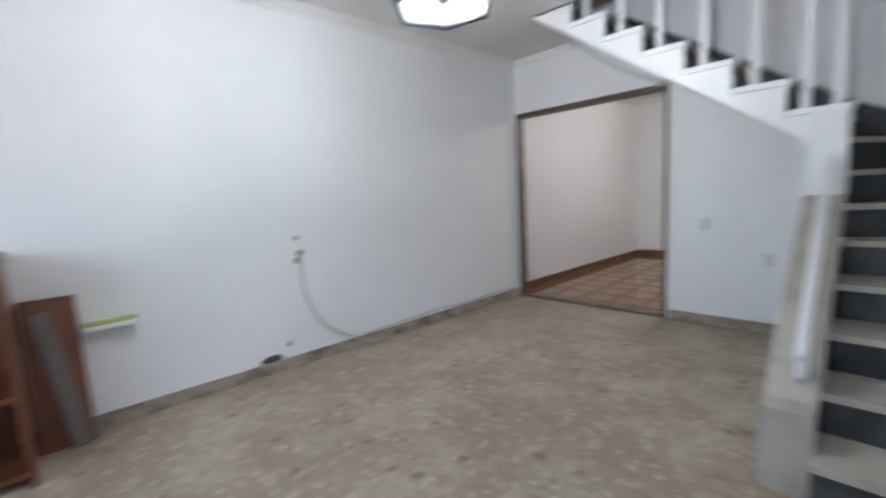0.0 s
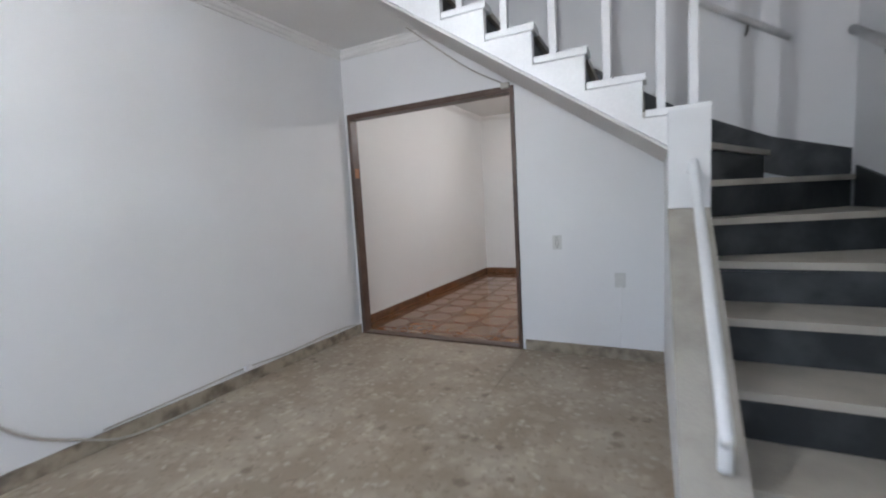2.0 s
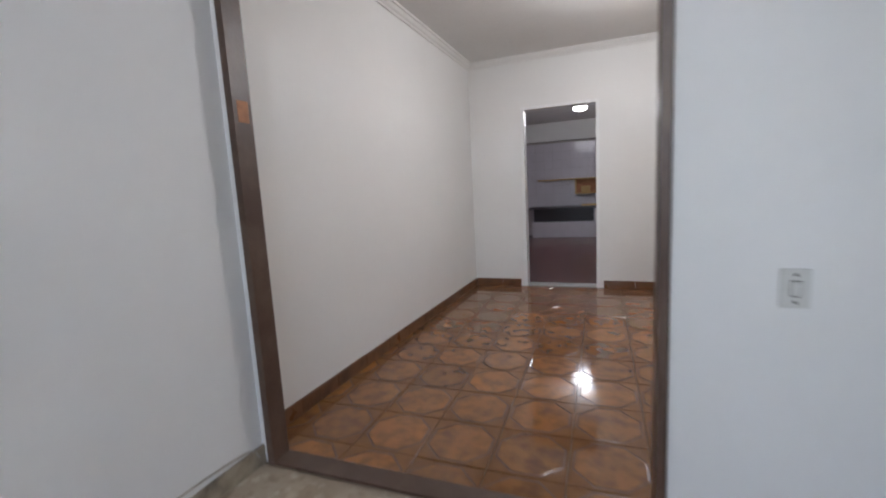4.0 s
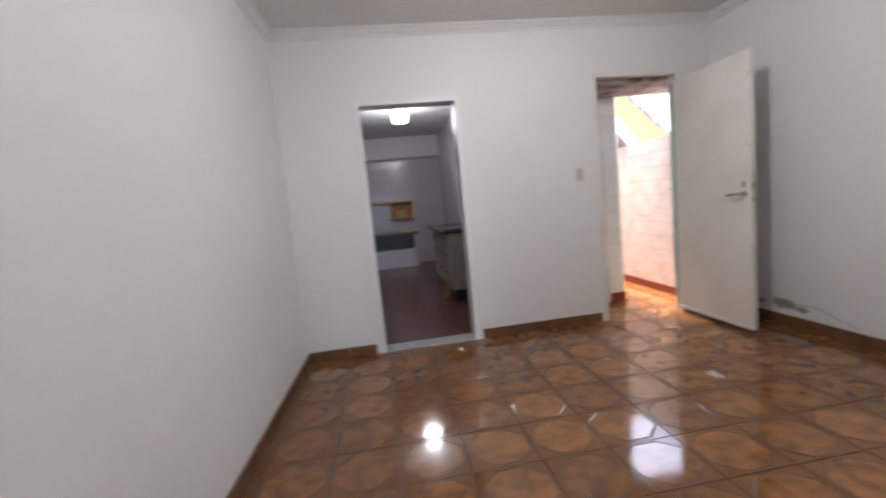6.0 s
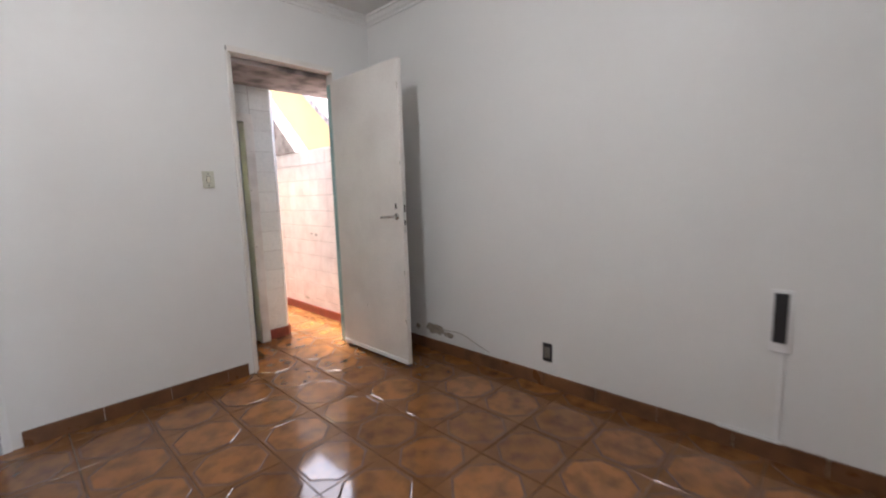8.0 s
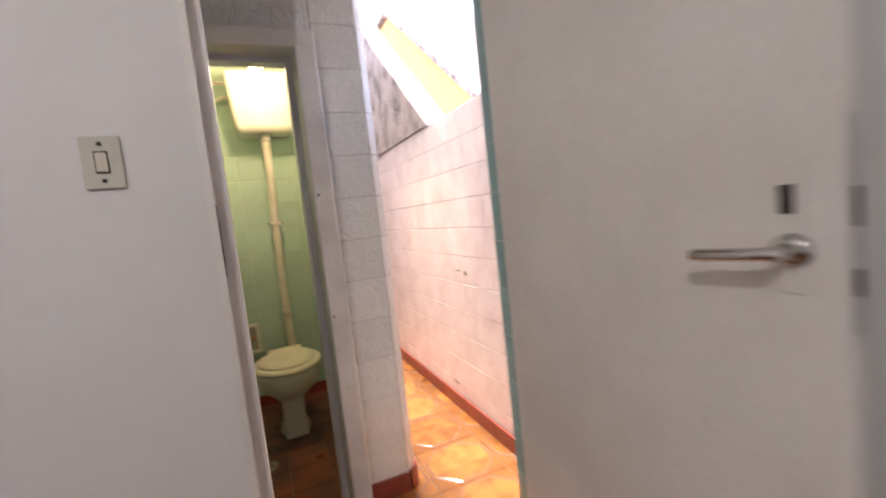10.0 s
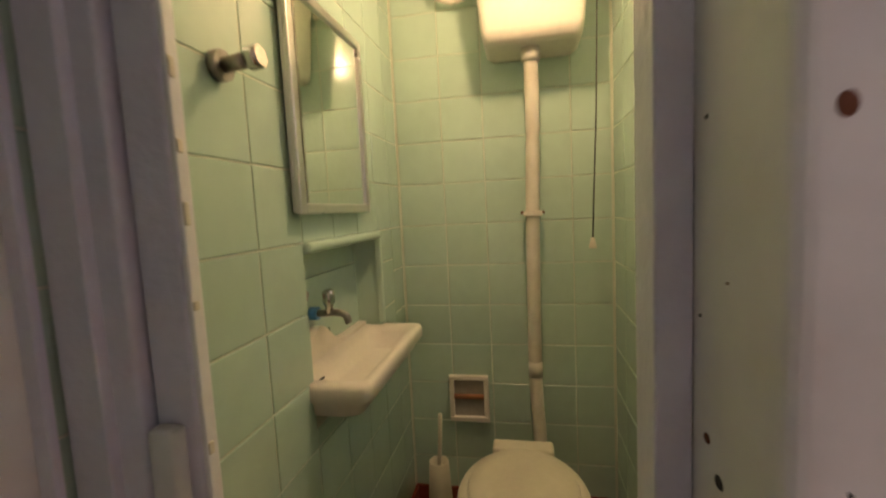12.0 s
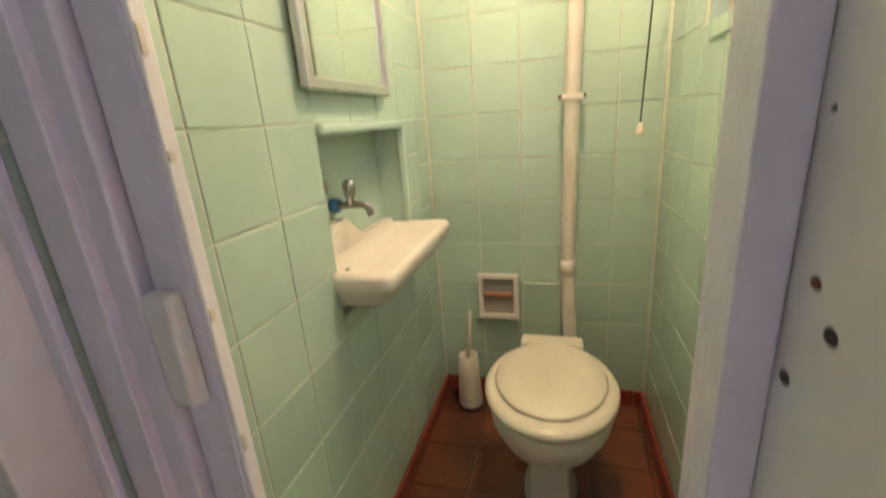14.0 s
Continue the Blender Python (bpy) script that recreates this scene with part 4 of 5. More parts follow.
def pit(place, radius, normal, material):
    """A small round hole in the wood: raised lip, with stain and inner shade in its colour."""
    ob = part("screw_hole", lathe_bm([(radius * 1.3, 0.0), (radius * 1.1, 0.0006), (radius, 0.0008), (radius * 0.3, 0.0003)], 12, squash=(0.85, 1.1)), material, bf)
    turn = Matrix.Rotation(radians(90), 4, "X") if normal == "y" else Matrix.Rotation(radians(-90), 4, "Y")
    ob.matrix_world = Matrix.Translation(place) @ turn


for x, z, r, m in ((4.568, 1.310, 0.0042, RUST), (4.566, 0.838, 0.0036, RUST), (4.590, 1.62, 0.0018, DARK), (4.600, 1.05, 0.0014, DARK), (4.585, 0.55, 0.002, RUST), (4.575, 1.13, 0.0012, DARK)):
    pit((x, 4.2778, z), r, "y", m)
for y, z, r, m in ((4.349, 1.086, 0.0042, DARK), (4.380, 1.043, 0.0040, DARK), (4.368, 1.106, 0.0034, RUST), (4.372, 1.325, 0.0015, DARK), (4.380, 1.19, 0.0013, DARK), (4.330, 0.98, 0.0013, RUST), (4.352, 0.90, 0.0012, DARK), (4.315, 0.82, 0.0016, RUST), (4.36, 0.74, 0.001, DARK), (4.34, 1.22, 0.001, RUST)):
    pit((4.5488, y, z), r, "x", m)

# folded accordion door
ac = thing("accordion_door", (4.0, 4.44, 0.0), "lavender-grey plastic folding door, pushed open", "folding door")
part("side_channel", box_bm(3.9055, 3.927, 4.398, 4.4092, 0.02, 1.835, bevel=0.002), LAVENDER, ac)
for x0, x1, y0 in ((3.9275, 3.981, 4.416), (3.9815, 4.0185, 4.424), (4.024, 4.078, 4.437)):
    part("slat", box_bm(x0, x1, y0, 4.462, 0.02, 1.835, bevel=0.005, segments=3), LAVENDER, ac)
part("joint", box_bm(4.018, 4.024, 4.446, 4.458, 0.02, 1.835), DARK, ac)
part("ridge", box_bm(3.978, 3.986, 4.411, 4.428, 0.02, 1.835, bevel=0.002), LAVENDER, ac)
part("edge_strip", box_bm(4.0785, 4.085, 4.437, 4.454, 0.02, 1.835, bevel=0.002), WHITE_GLOSS, ac, "peeling white edge strip")
for z, hh in ((1.42, 0.03), (1.345, 0.02), (1.27, 0.035), (1.18, 0.014), (1.02, 0.02), (0.86, 0.03), (0.62, 0.03)):
    part("peeled_paint", box_bm(4.0835, 4.0870, 4.4385, 4.446, z, z + hh * 0.7, bevel=0.0015), PLASTIC, ac, "flake of peeling cream paint")
part("pull_handle", box_bm(4.030, 4.064, 4.415, 4.4375, 0.930, 1.058, bevel=0.007, segments=3), WALL_PLATE, ac, "pale grey moulded pull handle")
part("catch_post", box_bm(4.5215, 4.5485, 4.391, 4.445, 0.0, 1.835, bevel=0.002), LAVENDER, ac)
part("track", box_bm(3.906, 4.5485, 4.395, 4.455, 1.836, 1.8598), LAVENDER, ac)

# brooms leaning in the passage corner
def stick(name, foot, top, radius, material, label):
    root = thing(name, foot, label, "broom")
    part("handle", tube_bm([foot, tuple(Vector(foot).lerp(Vector(top), 0.5)), top], radius, 12), material, root)
    return root


b1 = stick("broom", (3.83, 4.27, 0.02), (3.806, 4.322, 1.45), 0.013, STICK, "dark weathered wooden broomstick leaning on the tiles")
b2 = stick("broom", (4.16, 4.20, 0.02), (3.768, 4.294, 1.33), 0.0135, GREEN_STICK, "bright green broom handle with a red label leaning on the tiles")
part("label", tube_bm([tuple(Vector((4.16, 4.20, 0.02)).lerp(Vector((3.768, 4.294, 1.33)), t)) for t in (0.76, 0.81)], 0.0142, 12), LABEL_RED, b2, "faded red paper label")
part("label_band", tube_bm([tuple(Vector((4.16, 4.20, 0.02)).lerp(Vector((3.768, 4.294, 1.33)), t)) for t in (0.81, 0.83)], 0.0142, 12), BLUE, b2)
part("cap", tube_bm([tuple(Vector((4.16, 4.20, 0.02)).lerp(Vector((3.768, 4.294, 1.33)), t)) for t in (0.995, 1.008)], 0.0145, 12), BLACK, b2)
for b, x, y in ((b1, 3.83, 4.27), (b2, 4.16, 4.20)):
    part("brush_head", box_bm(x - 0.11, x + 0.11, y - 0.025, y + 0.025, 0.0, 0.06, bevel=0.01), STICK if b is b1 else GREEN, b)

# ---- bathroom things ----
wc = thing("toilet", (4.40, 5.3, 0), "cream ceramic toilet with closed plastic lid", "toilet")
TC = (4.40, 5.26)
bowl = bmesh.new()
rings = [(0.085, 0.0, 0.02, 1.6), (0.085, 0.02, 0.02, 1.6), (0.066, 0.05, 0.02, 1.6), (0.062, 0.18, 0.01, 1.6), (0.10, 0.235, 0.0, 1.35), (0.152, 0.28, 0.0, 1.27), (0.178, 0.33, 0.0, 1.25), (0.186, 0.38, 0.0, 1.25), (0.18, 0.395, 0.0, 1.25)]
loops = []
for r, z, dy, sq in rings:
    loops.append([bowl.verts.new((TC[0] + r * math.cos(t) * (1.0 if r > 0.09 else 1.0), TC[1] + dy + r * sq * math.sin(t), z)) for t in [2 * math.pi * i / 28 for i in range(28)]])
for a, b in zip(loops, loops[1:]):
    for i in range(28):
        bowl.faces.new((a[i], a[(i + 1) % 28], b[(i + 1) % 28], b[i])).smooth = True
bowl.faces.new(loops[-1])
part("bowl", bowl, CERAMIC, wc)
ft = box_bm(TC[0] - 0.066, TC[0] + 0.066, TC[1] - 0.125, TC[1] + 0.10, 0.0, 0.27, bevel=0.010, segments=3)
for v in ft.verts:
    v.co.x = TC[0] + (v.co.x - TC[0]) * (1.0 - 0.22 * v.co.z / 0.27)
part("foot", ft, CERAMIC, wc)
part("trap", tube_bm(curve([(TC[0] + 0.02, TC[1] + 0.12, 0.26), (TC[0] + 0.03, TC[1] + 0.25, 0.22), (TC[0] + 0.03, TC[1] + 0.29, 0.10), (TC[0] + 0.03, TC[1] + 0.29, 0.0)]), 0.055, 16), CERAMIC, wc)
seat = lathe_bm([(0.183, 0.396), (0.194, 0.402), (0.196, 0.414), (0.190, 0.424), (0.176, 0.428)], 40, squash=(1, 1.2), at=(*TC, 0))
part("seat", seat, PLASTIC, wc)
lid = lathe_bm([(0.163, 0.4285), (0.164, 0.434), (0.160, 0.439), (0.12, 0.443), (0.03, 0.445)], 40, squash=(1, 1.2), at=(TC[0], TC[1] + 0.012, 0))
part("lid", lid, PLASTIC, wc, "cream plastic lid set into the seat ring")
# Dark ring painted in for the shade between lid and seat.
part("lid_gap", lathe_bm([(0.1655, 0.4275), (0.1665, 0.4290)], 40, squash=(1, 1.2), at=(TC[0], TC[1] + 0.012, 0), cap=False), DARK, wc)
part("hinge", box_bm(TC[0] - 0.105, TC[0] + 0.105, TC[1] + 0.195, TC[1] + 0.265, 0.398, 0.438, bevel=0.01, segments=3), PLASTIC, wc)
part("bolt", lathe_bm([(0.012, 0.0), (0.012, 0.012), (0.006, 0.02)], 10, at=(TC[0] + 0.10, TC[1] + 0.17, 0.0)), STEEL, wc)

tank = thing("toilet_cistern", (4.475, 5.66, 1.83), "cream plastic high-level toilet cistern on the wall", "cistern")
tb = bmesh.new()
prof = [(0.150, 0.085, 1.825), (0.165, 0.10, 1.835), (0.172, 0.105, 1.87), (0.195, 0.118, 2.13), (0.197, 0.12, 2.165), (0.197, 0.12, 2.19), (0.185, 0.11, 2.20)]
loops = []
for hx, hy, z in prof:
    cy, ring = TY1 - hy - 0.002, []
    for sx, sy, t0 in ((1, 1, 0), (-1, 1, 90), (-1, -1, 180), (1, -1, 270)):
        for s in range(5):
            t = radians(t0 + s * 22.5)
            ring.append(tb.verts.new((4.475 + sx * (hx - 0.03) + 0.03 * math.cos(t), cy + sy * (hy - 0.03) + 0.03 * math.sin(t), z)))
    loops.append(ring)
for a, b in zip(loops, loops[1:]):
    for i in range(20):
        tb.faces.new((a[i], a[(i + 1) % 20], b[(i + 1) % 20], b[i])).smooth = True
tb.faces.new(loops[0][::-1])
tb.faces.new(loops[-1])
part("tank", tb, CERAMIC, tank)
part("outlet_collar", lathe_bm([(0.032, 1.78), (0.034, 1.80), (0.034, 1.824)], 18, at=(4.470, 5.645, 0)), PIPE, tank)
part("supply_pipe", tube_bm(curve([(4.285, 5.70, 2.165), (4.20, 5.71, 2.17), (4.13, 5.72, 2.15), (4.12, 5.72, 2.09), (4.19, 5.73, 2.06), (4.26, 5.74, 2.09), (4.275, 5.764, 2.09)], 8), 0.012, 10), PIPE, tank, "curved white plastic supply hose")
part("pull_cord", tube_bm([(4.700, 5.65, 2.10), (4.69, 5.655, 1.6), (4.672, 5.66, 1.145)], 0.0025, 6), DARK, tank, "dark hanging cord")
part("cord_lever", tube_bm([(4.66, 5.64, 2.12), (4.70, 5.65, 2.10)], 0.006, 6), STEEL, tank)
part("pull_knob", lathe_bm([(0.006, 1.147), (0.014, 1.112), (0.013, 1.107)], 12, at=(4.672, 5.66, 0)), PLASTIC, tank)

dp = thing("flush_pipe", (4.47, 5.72, 0.3), "off-white plastic flush pipe strapped to the wall", "pipe")
part("tube", tube_bm(curve([(4.470, 5.645, 1.81), (4.470, 5.672, 1.55), (4.462, 5.695, 1.25), (4.457, 5.708, 0.9), (4.455, 5.712, 0.62), (4.460, 5.70, 0.46), (4.466, 5.68, 0.34), (4.466, 5.65, 0.28)], 6), 0.026, 14), PIPE, dp)
part("clamp", box_bm(4.428, 4.497, 5.666, 5.7645, 1.232, 1.252, bevel=0.003), PIPE, dp)
for x in (4.424, 4.50):
    part("clamp_screw", lathe_bm([(0.008, 0.0), (0.006, 0.012)], 8, at=(x, 5.71, 1.24)), RUST, dp)
part("coupling", tube_bm([(4.456, 5.712, 0.66), (4.4555, 5.712, 0.60)], 0.0275, 14), PIPE, dp)

# basin in its niche
bs = thing("wash_basin", (3.93, 5.22, 0.8), "small cream ceramic wash basin set in a tiled niche", "wash basin")
SY0, SY1, SX0, SX1, SZ = 4.940, 5.498, 3.825, 4.065, 0.875
bb = bmesh.new()


def ring_rect(bm, x0, x1, y0, y1, z, r):
    out = []
    for cx, cy, t0 in ((x1 - r, y1 - r, 0), (x0 + r, y1 - r, 90), (x0 + r, y0 + r, 180), (x1 - r, y0 + r, 270)):
        for s in range(6):
            t = radians(t0 + 18 * s)
            out.append(bm.verts.new((cx + r * math.cos(t), cy + r * math.sin(t), z)))
    return out


rg = [ring_rect(bb, SX0, SX1 - 0.055, SY0 + 0.03, SY1 - 0.03, SZ - 0.088, 0.03), ring_rect(bb, SX0, SX1 - 0.030, SY0 + 0.016, SY1 - 0.016, SZ - 0.078, 0.03), ring_rect(bb, SX0, SX1 - 0.016, SY0 + 0.010, SY1 - 0.010, SZ - 0.048, 0.03),
      ring_rect(bb, SX0, SX1 - 0.002, SY0, SY1, SZ - 0.04, 0.03), ring_rect(bb, SX0, SX1, SY0, SY1, SZ - 0.012, 0.03), ring_rect(bb, SX0, SX1 - 0.006, SY0 + 0.006, SY1 - 0.006, SZ, 0.028),
      ring_rect(bb, SX0 + 0.055, SX1 - 0.03, SY0 + 0.04, SY1 - 0.04, SZ - 0.002, 0.03), ring_rect(bb, SX0 + 0.065, SX1 - 0.038, SY0 + 0.05, SY1 - 0.05, SZ - 0.02, 0.035), ring_rect(bb, SX0 + 0.08, SX1 - 0.07, SY0 + 0.10, SY1 - 0.10, SZ - 0.062, 0.03)]
for a, b in zip(rg, rg[1:]):
    for i in range(24):
        bb.faces.new((a[i], a[(i + 1) % 24], b[(i + 1) % 24], b[i])).smooth = True
bb.faces.new(rg[0][::-1])
bb.faces.new(rg[-1])
part("bowl", bb, CERAMIC, bs)
def lip_height(y):
    """Raised back of the basin: a low wall that swells at the tap and runs out along the rim."""
    low = 0.045 if y < 5.14 else 0.012
    return low + (0.088 - low) * math.exp(-((y - 5.14) / (0.06 if y < 5.14 else 0.075)) ** 2)


back = [(SY0 + 0.012, SZ - 0.03)] + [(y, SZ + lip_height(y)) for y in [SY0 + 0.012 + i * 0.53 / 24 for i in range(25)]] + [(SY1 - 0.016, SZ - 0.03)]
part("splash_lip", prism_bm(back, "x", SX0, SX0 + 0.03), CERAMIC, bs)
# Tap hole and overflow: dark pieces coloured for their inner shade.
part("tap_hole", lathe_bm([(0.006, 0.0), (0.005, 0.003)], 10, at=(0, 0, 0)), DARK, bs).matrix_world = Matrix.Translation((SX0 + 0.0305, 5.05, SZ + 0.03)) @ Matrix.Rotation(radians(90), 4, "Y")
part("overflow", box_bm(SX0 + 0.068, SX0 + 0.072, 5.03, 5.06, SZ - 0.03, SZ - 0.025), DARK, bs)
tap = thing("tap", (3.86, 5.12, 0.99), "chrome wall tap with a blue collar", "tap")
part("body", tube_bm(curve([(3.822, 5.14, 1.0), (3.87, 5.14, 1.0), (3.905, 5.14, 1.002), (3.932, 5.14, 0.994), (3.941, 5.14, 0.972)]), 0.010, 12), STEEL, tap)
part("collar", tube_bm([(3.820, 5.14, 1.0), (3.85, 5.14, 1.0)], 0.019, 14), BLUE, tap, "blue plastic collar")
part("knob", lathe_bm([(0.012, 1.0), (0.011, 1.02), (0.017, 1.032), (0.018, 1.062), (0.010, 1.068)], 14, at=(3.885, 5.14, 0)), CHROME, tap)
part("niche_lip", box_bm(TX0 - 0.02, TX0 + 0.012, 4.965, 5.475, 1.185, 1.214, bevel=0.012, segments=3), GREEN_TILE, bath_w, "rounded green edge tile")
part("niche_edge", box_bm(TX0 - 0.02, TX0 + 0.006, 5.468, 5.487, 0.88, 1.19, bevel=0.006), GREEN_TILE, bath_w)
part("niche_lining", boxes((3.820, 3.826, 4.936, 5.09, 0.93, 1.10), (3.820, 3.827, 5.092, 5.25, 0.93, 1.10), (3.820, 3.826, 5.252, 5.478, 0.87, 1.10), (3.820, 3.8255, 4.936, 5.478, 1.103, 1.205), (3.826, 3.918, 5.478, 5.4845, 0.87, 1.205), (3.826, 3.918, 4.9305, 4.936, 0.87, 1.205), (3.826, 3.918, 4.936, 5.478, 1.2045, 1.2095)), GREEN_TILE, bath_w)
part("niche_stain", blob_bm((3.8265, 5.08, 1.06), (1, 0, 0), 0.13, 0.075, 77, 0.001), COPING, bath_w, "mottled cement patch")

mc = thing("mirror_cabinet", (3.94, 5.12, 1.54), "aluminium-framed bathroom mirror cabinet", "mirror")
part("case", box_bm(TX0, 3.936, 4.922, 5.343, 1.282, 1.792, bevel=0.003), ALU, mc)
for r in ((3.936, 3.950, 4.918, 4.945, 1.278, 1.796), (3.936, 3.950, 5.322, 5.347, 1.278, 1.796), (3.936, 3.950, 4.945, 5.322, 1.278, 1.303), (3.936, 3.950, 4.945, 5.322, 1.771, 1.796)):
    part("frame_bar", box_bm(*r, bevel=0.004), ALU, mc)
part("mirror", box_bm(3.936, 3.942, 4.945, 5.322, 1.303, 1.771), MIRROR, mc)
part("inner_bead", box_bm(3.942, 3.947, 4.952, 4.960, 1.303, 1.771), CHROME, mc)

vl = thing("shut_off_valve", (3.95, 4.72, 1.53), "old chrome shut-off valve spindle on the tiles", "valve")
part("rose", tube_bm([(3.925, 4.72, 1.535), (3.94, 4.72, 1.535)], 0.026, 18), STEEL, vl)
part("stem", tube_bm([(3.94, 4.72, 1.535), (3.985, 4.72, 1.54)], 0.013, 12), STEEL, vl)
part("nut", tube_bm([(3.985, 4.72, 1.54), (4.01, 4.72, 1.543)], 0.019, 6), CHROME, vl)

ph = thing("paper_holder", (4.178, 5.76, 0.47), "white ceramic recessed paper holder with a roller", "paper holder")
for r in ((4.096, 4.262, 0.558, 0.578), (4.096, 4.262, 0.378, 0.400), (4.096, 4.116, 0.400, 0.558), (4.242, 4.262, 0.400, 0.558)):
    part("rim", box_bm(r[0], r[1], 5.742, 5.764, r[2], r[3], bevel=0.004), CERAMIC, ph)
part("back", box_bm(4.11, 4.248, 5.7565, 5.763, 0.395, 0.565), COPING, ph)
part("roller", tube_bm([(4.116, 5.752, 0.486), (4.242, 5.752, 0.486)], 0.011, 12), RAWWOOD, ph, "wooden roller")

br = thing("toilet_brush", (4.055, 5.66, 0), "white plastic toilet brush in its holder", "toilet brush")
part("holder", lathe_bm([(0.05, 0.0), (0.052, 0.02), (0.046, 0.14), (0.040, 0.25), (0.036, 0.252), (0.03, 0.22)], 20, at=(4.055, 5.66, 0)), PLASTIC, br)
part("foot_ring", lathe_bm([(0.056, 0.0), (0.056, 0.015)], 20, at=(4.055, 5.66, 0)), BLACK, br)
part("handle", tube_bm([(4.055, 5.66, 0.23), (4.065, 5.66, 0.35), (4.07, 5.66, 0.45)], 0.009, 10), PLASTIC, br)

bk = thing("bucket", (4.075, 4.705, 0), "bright green plastic bucket with a white rim", "bucket")
bc = (4.075, 4.705, 0)
part("body", lathe_bm([(0.098, 0.0), (0.101, 0.01), (0.130, 0.318), (0.128, 0.322), (0.124, 0.318), (0.096, 0.02), (0.02, 0.018)], 36, at=bc), GREEN, bk)
part("rim", lathe_bm([(0.1305, 0.300), (0.137, 0.303), (0.137, 0.326), (0.130, 0.330), (0.127, 0.323)], 36, at=bc, cap=False), GREEN, bk)
part("band", lathe_bm([(0.124, 0.22), (0.1335, 0.299)], 36, at=bc, cap=False), WHITE_GLOSS, bk, "white lower band")
part("bail_handle", tube_bm([(bc[0] + 0.138 * math.cos(t), bc[1] + 0.138 * math.sin(t), 0.30 - 0.11 * abs(math.sin(t))) for t in [math.pi * i / 16 for i in range(17)]], 0.003, 6), RAIL, bk)

bl = thing("light_bulb", (4.45, 5.17, 2.3), "bare lit light bulb in a ceiling socket", "light bulb")
part("socket", lathe_bm([(0.045, 2.36), (0.045, 2.335), (0.022, 2.32), (0.02, 2.255)], 16, at=(4.45, 5.17, 0)), PLASTIC, bl)
g = part("bulb", lathe_bm([(0.006, 2.055), (0.03, 2.07), (0.040, 2.105), (0.032, 2.155), (0.018, 2.205), (0.017, 2.255)], 18, at=(4.45, 5.17, 0)), BULB_WARM, bl)
g.visible_shadow = False

# bathroom window
wf = structure("window_bath", boxes((4.80, 4.825, 4.881, 4.905, 1.338, 1.859), (4.80, 4.825, 5.335, 5.369, 1.338, 1.859), (4.80, 4.825, 4.905, 5.335, 1.338, 1.358), (4.80, 4.825, 4.905, 5.335, 1.835, 1.859), (4.80, 4.825, 4.905, 5.335, 1.515, 1.532)), COPING, "small bathroom window with a rusty painted frame", "window")
for z0, z1 in ((1.358, 1.515), (1.532, 1.835)):
    pn = part("pane", box_bm(4.810, 4.814, 4.905, 5.335, z0, z1), FROST, wf, "frosted glass pane")
    pn.visible_shadow = False
part("reveal", boxes((TX1, 4.799, 4.8805, 4.888, 1.342, 1.858), (TX1, 4.799, 5.362, 5.3695, 1.342, 1.858), (TX1, 4.799, 4.8805, 5.3695, 1.3355, 1.342)), GREEN_TILE, wf)
tagged(part("towel_rag", blob_bm((4.80, 5.30, 1.545), (-1, 0, 0), 0.08, 0.07, 5, 0.02), CARDBOARD), "small brown cloth wedged in the window frame", "cloth")

# ---- kitchen seen through the doorway ----
structure("floor_kitchen", box_bm(0.6, 3.62, 3.86, 9.3, -0.1, 0.0), RED_FLOOR, "polished dark red cement kitchen floor", "floor")
kw = structure("wall_kitchen_north", boxes((0.6, 4.3, 9.2, 9.35, 0, 2.25),), TILE_GROUT, "lilac-white tiled kitchen wall", "wall")
structure("wall_kitchen_upper", box_bm(0.6, 4.3, 9.15, 9.35, 2.25, 2.68), CEIL, "white plaster band above the kitchen tiles", "wall")
structure("wall_kitchen_west", box_bm(0.6, 0.75, 3.86, 9.2, 0, 2.68), KITCHEN_TILE, "lilac-white tiled kitchen wall", "wall")
structure("wall_kitchen_east", boxes((3.62, 3.64, 3.86, 6.0, 0, 2.68), (3.62, 3.76, 6.0, 9.2, 0, 2.68)), KITCHEN_TILE, "lilac-white tiled kitchen wall", "wall")
structure("ceiling_kitchen", box_bm(0.6, 4.3, 3.86, 9.35, 2.68, 2.82), CEIL, "white kitchen ceiling", "ceiling")
kl = thing("ceiling_lamp", (2.70, 6.5, 2.68), "white glass kitchen ceiling lamp, lit", "ceiling lamp")
part("base", lathe_bm([(0.09, 2.64), (0.09, 2.68)], 20, at=(2.70, 6.5, 0)), WHITE_GLOSS, kl)
g = part("globe", lathe_bm([(0.05, 2.46), (0.10, 2.47), (0.115, 2.50), (0.115, 2.62), (0.09, 2.64)], 20, at=(2.70, 6.5, 0)), BULB_COOL, kl)
g.visible_shadow = False
kc = thing("kitchen_sink_counter", (2.35, 8.9, 0), "dark stone sink counter on a low tiled base", "counter")
part("base", box_bm(1.5, 2.95, 8.72, 9.19, 0.0, 0.36), KITCHEN_TILE, kc)
part("slab", box_bm(1.45, 2.98, 8.60, 9.19, 0.66, 0.72, bevel=0.008), STONE_TOP, kc)
part("recess", box_bm(1.5, 2.9, 9.0, 9.19, 0.36, 0.66), STONE_TOP, kc)
part("support", box_bm(2.88, 2.96, 8.70, 9.0, 0.36, 0.66), KITCHEN_TILE, kc)
kb = thing("wall_box", (2.7, 9.1, 1.1), "brown wooden box with a yellow packet on the kitchen wall", "box")
part("frame", boxes((2.46, 2.95, 9.03, 9.19, 0.98, 1.01), (2.46, 2.95, 9.03, 9.19, 1.32, 1.35), (2.46, 2.49, 9.03, 9.19, 1.01, 1.32), (2.92, 2.95, 9.03, 9.19, 1.01, 1.32)), CARDBOARD, kb)
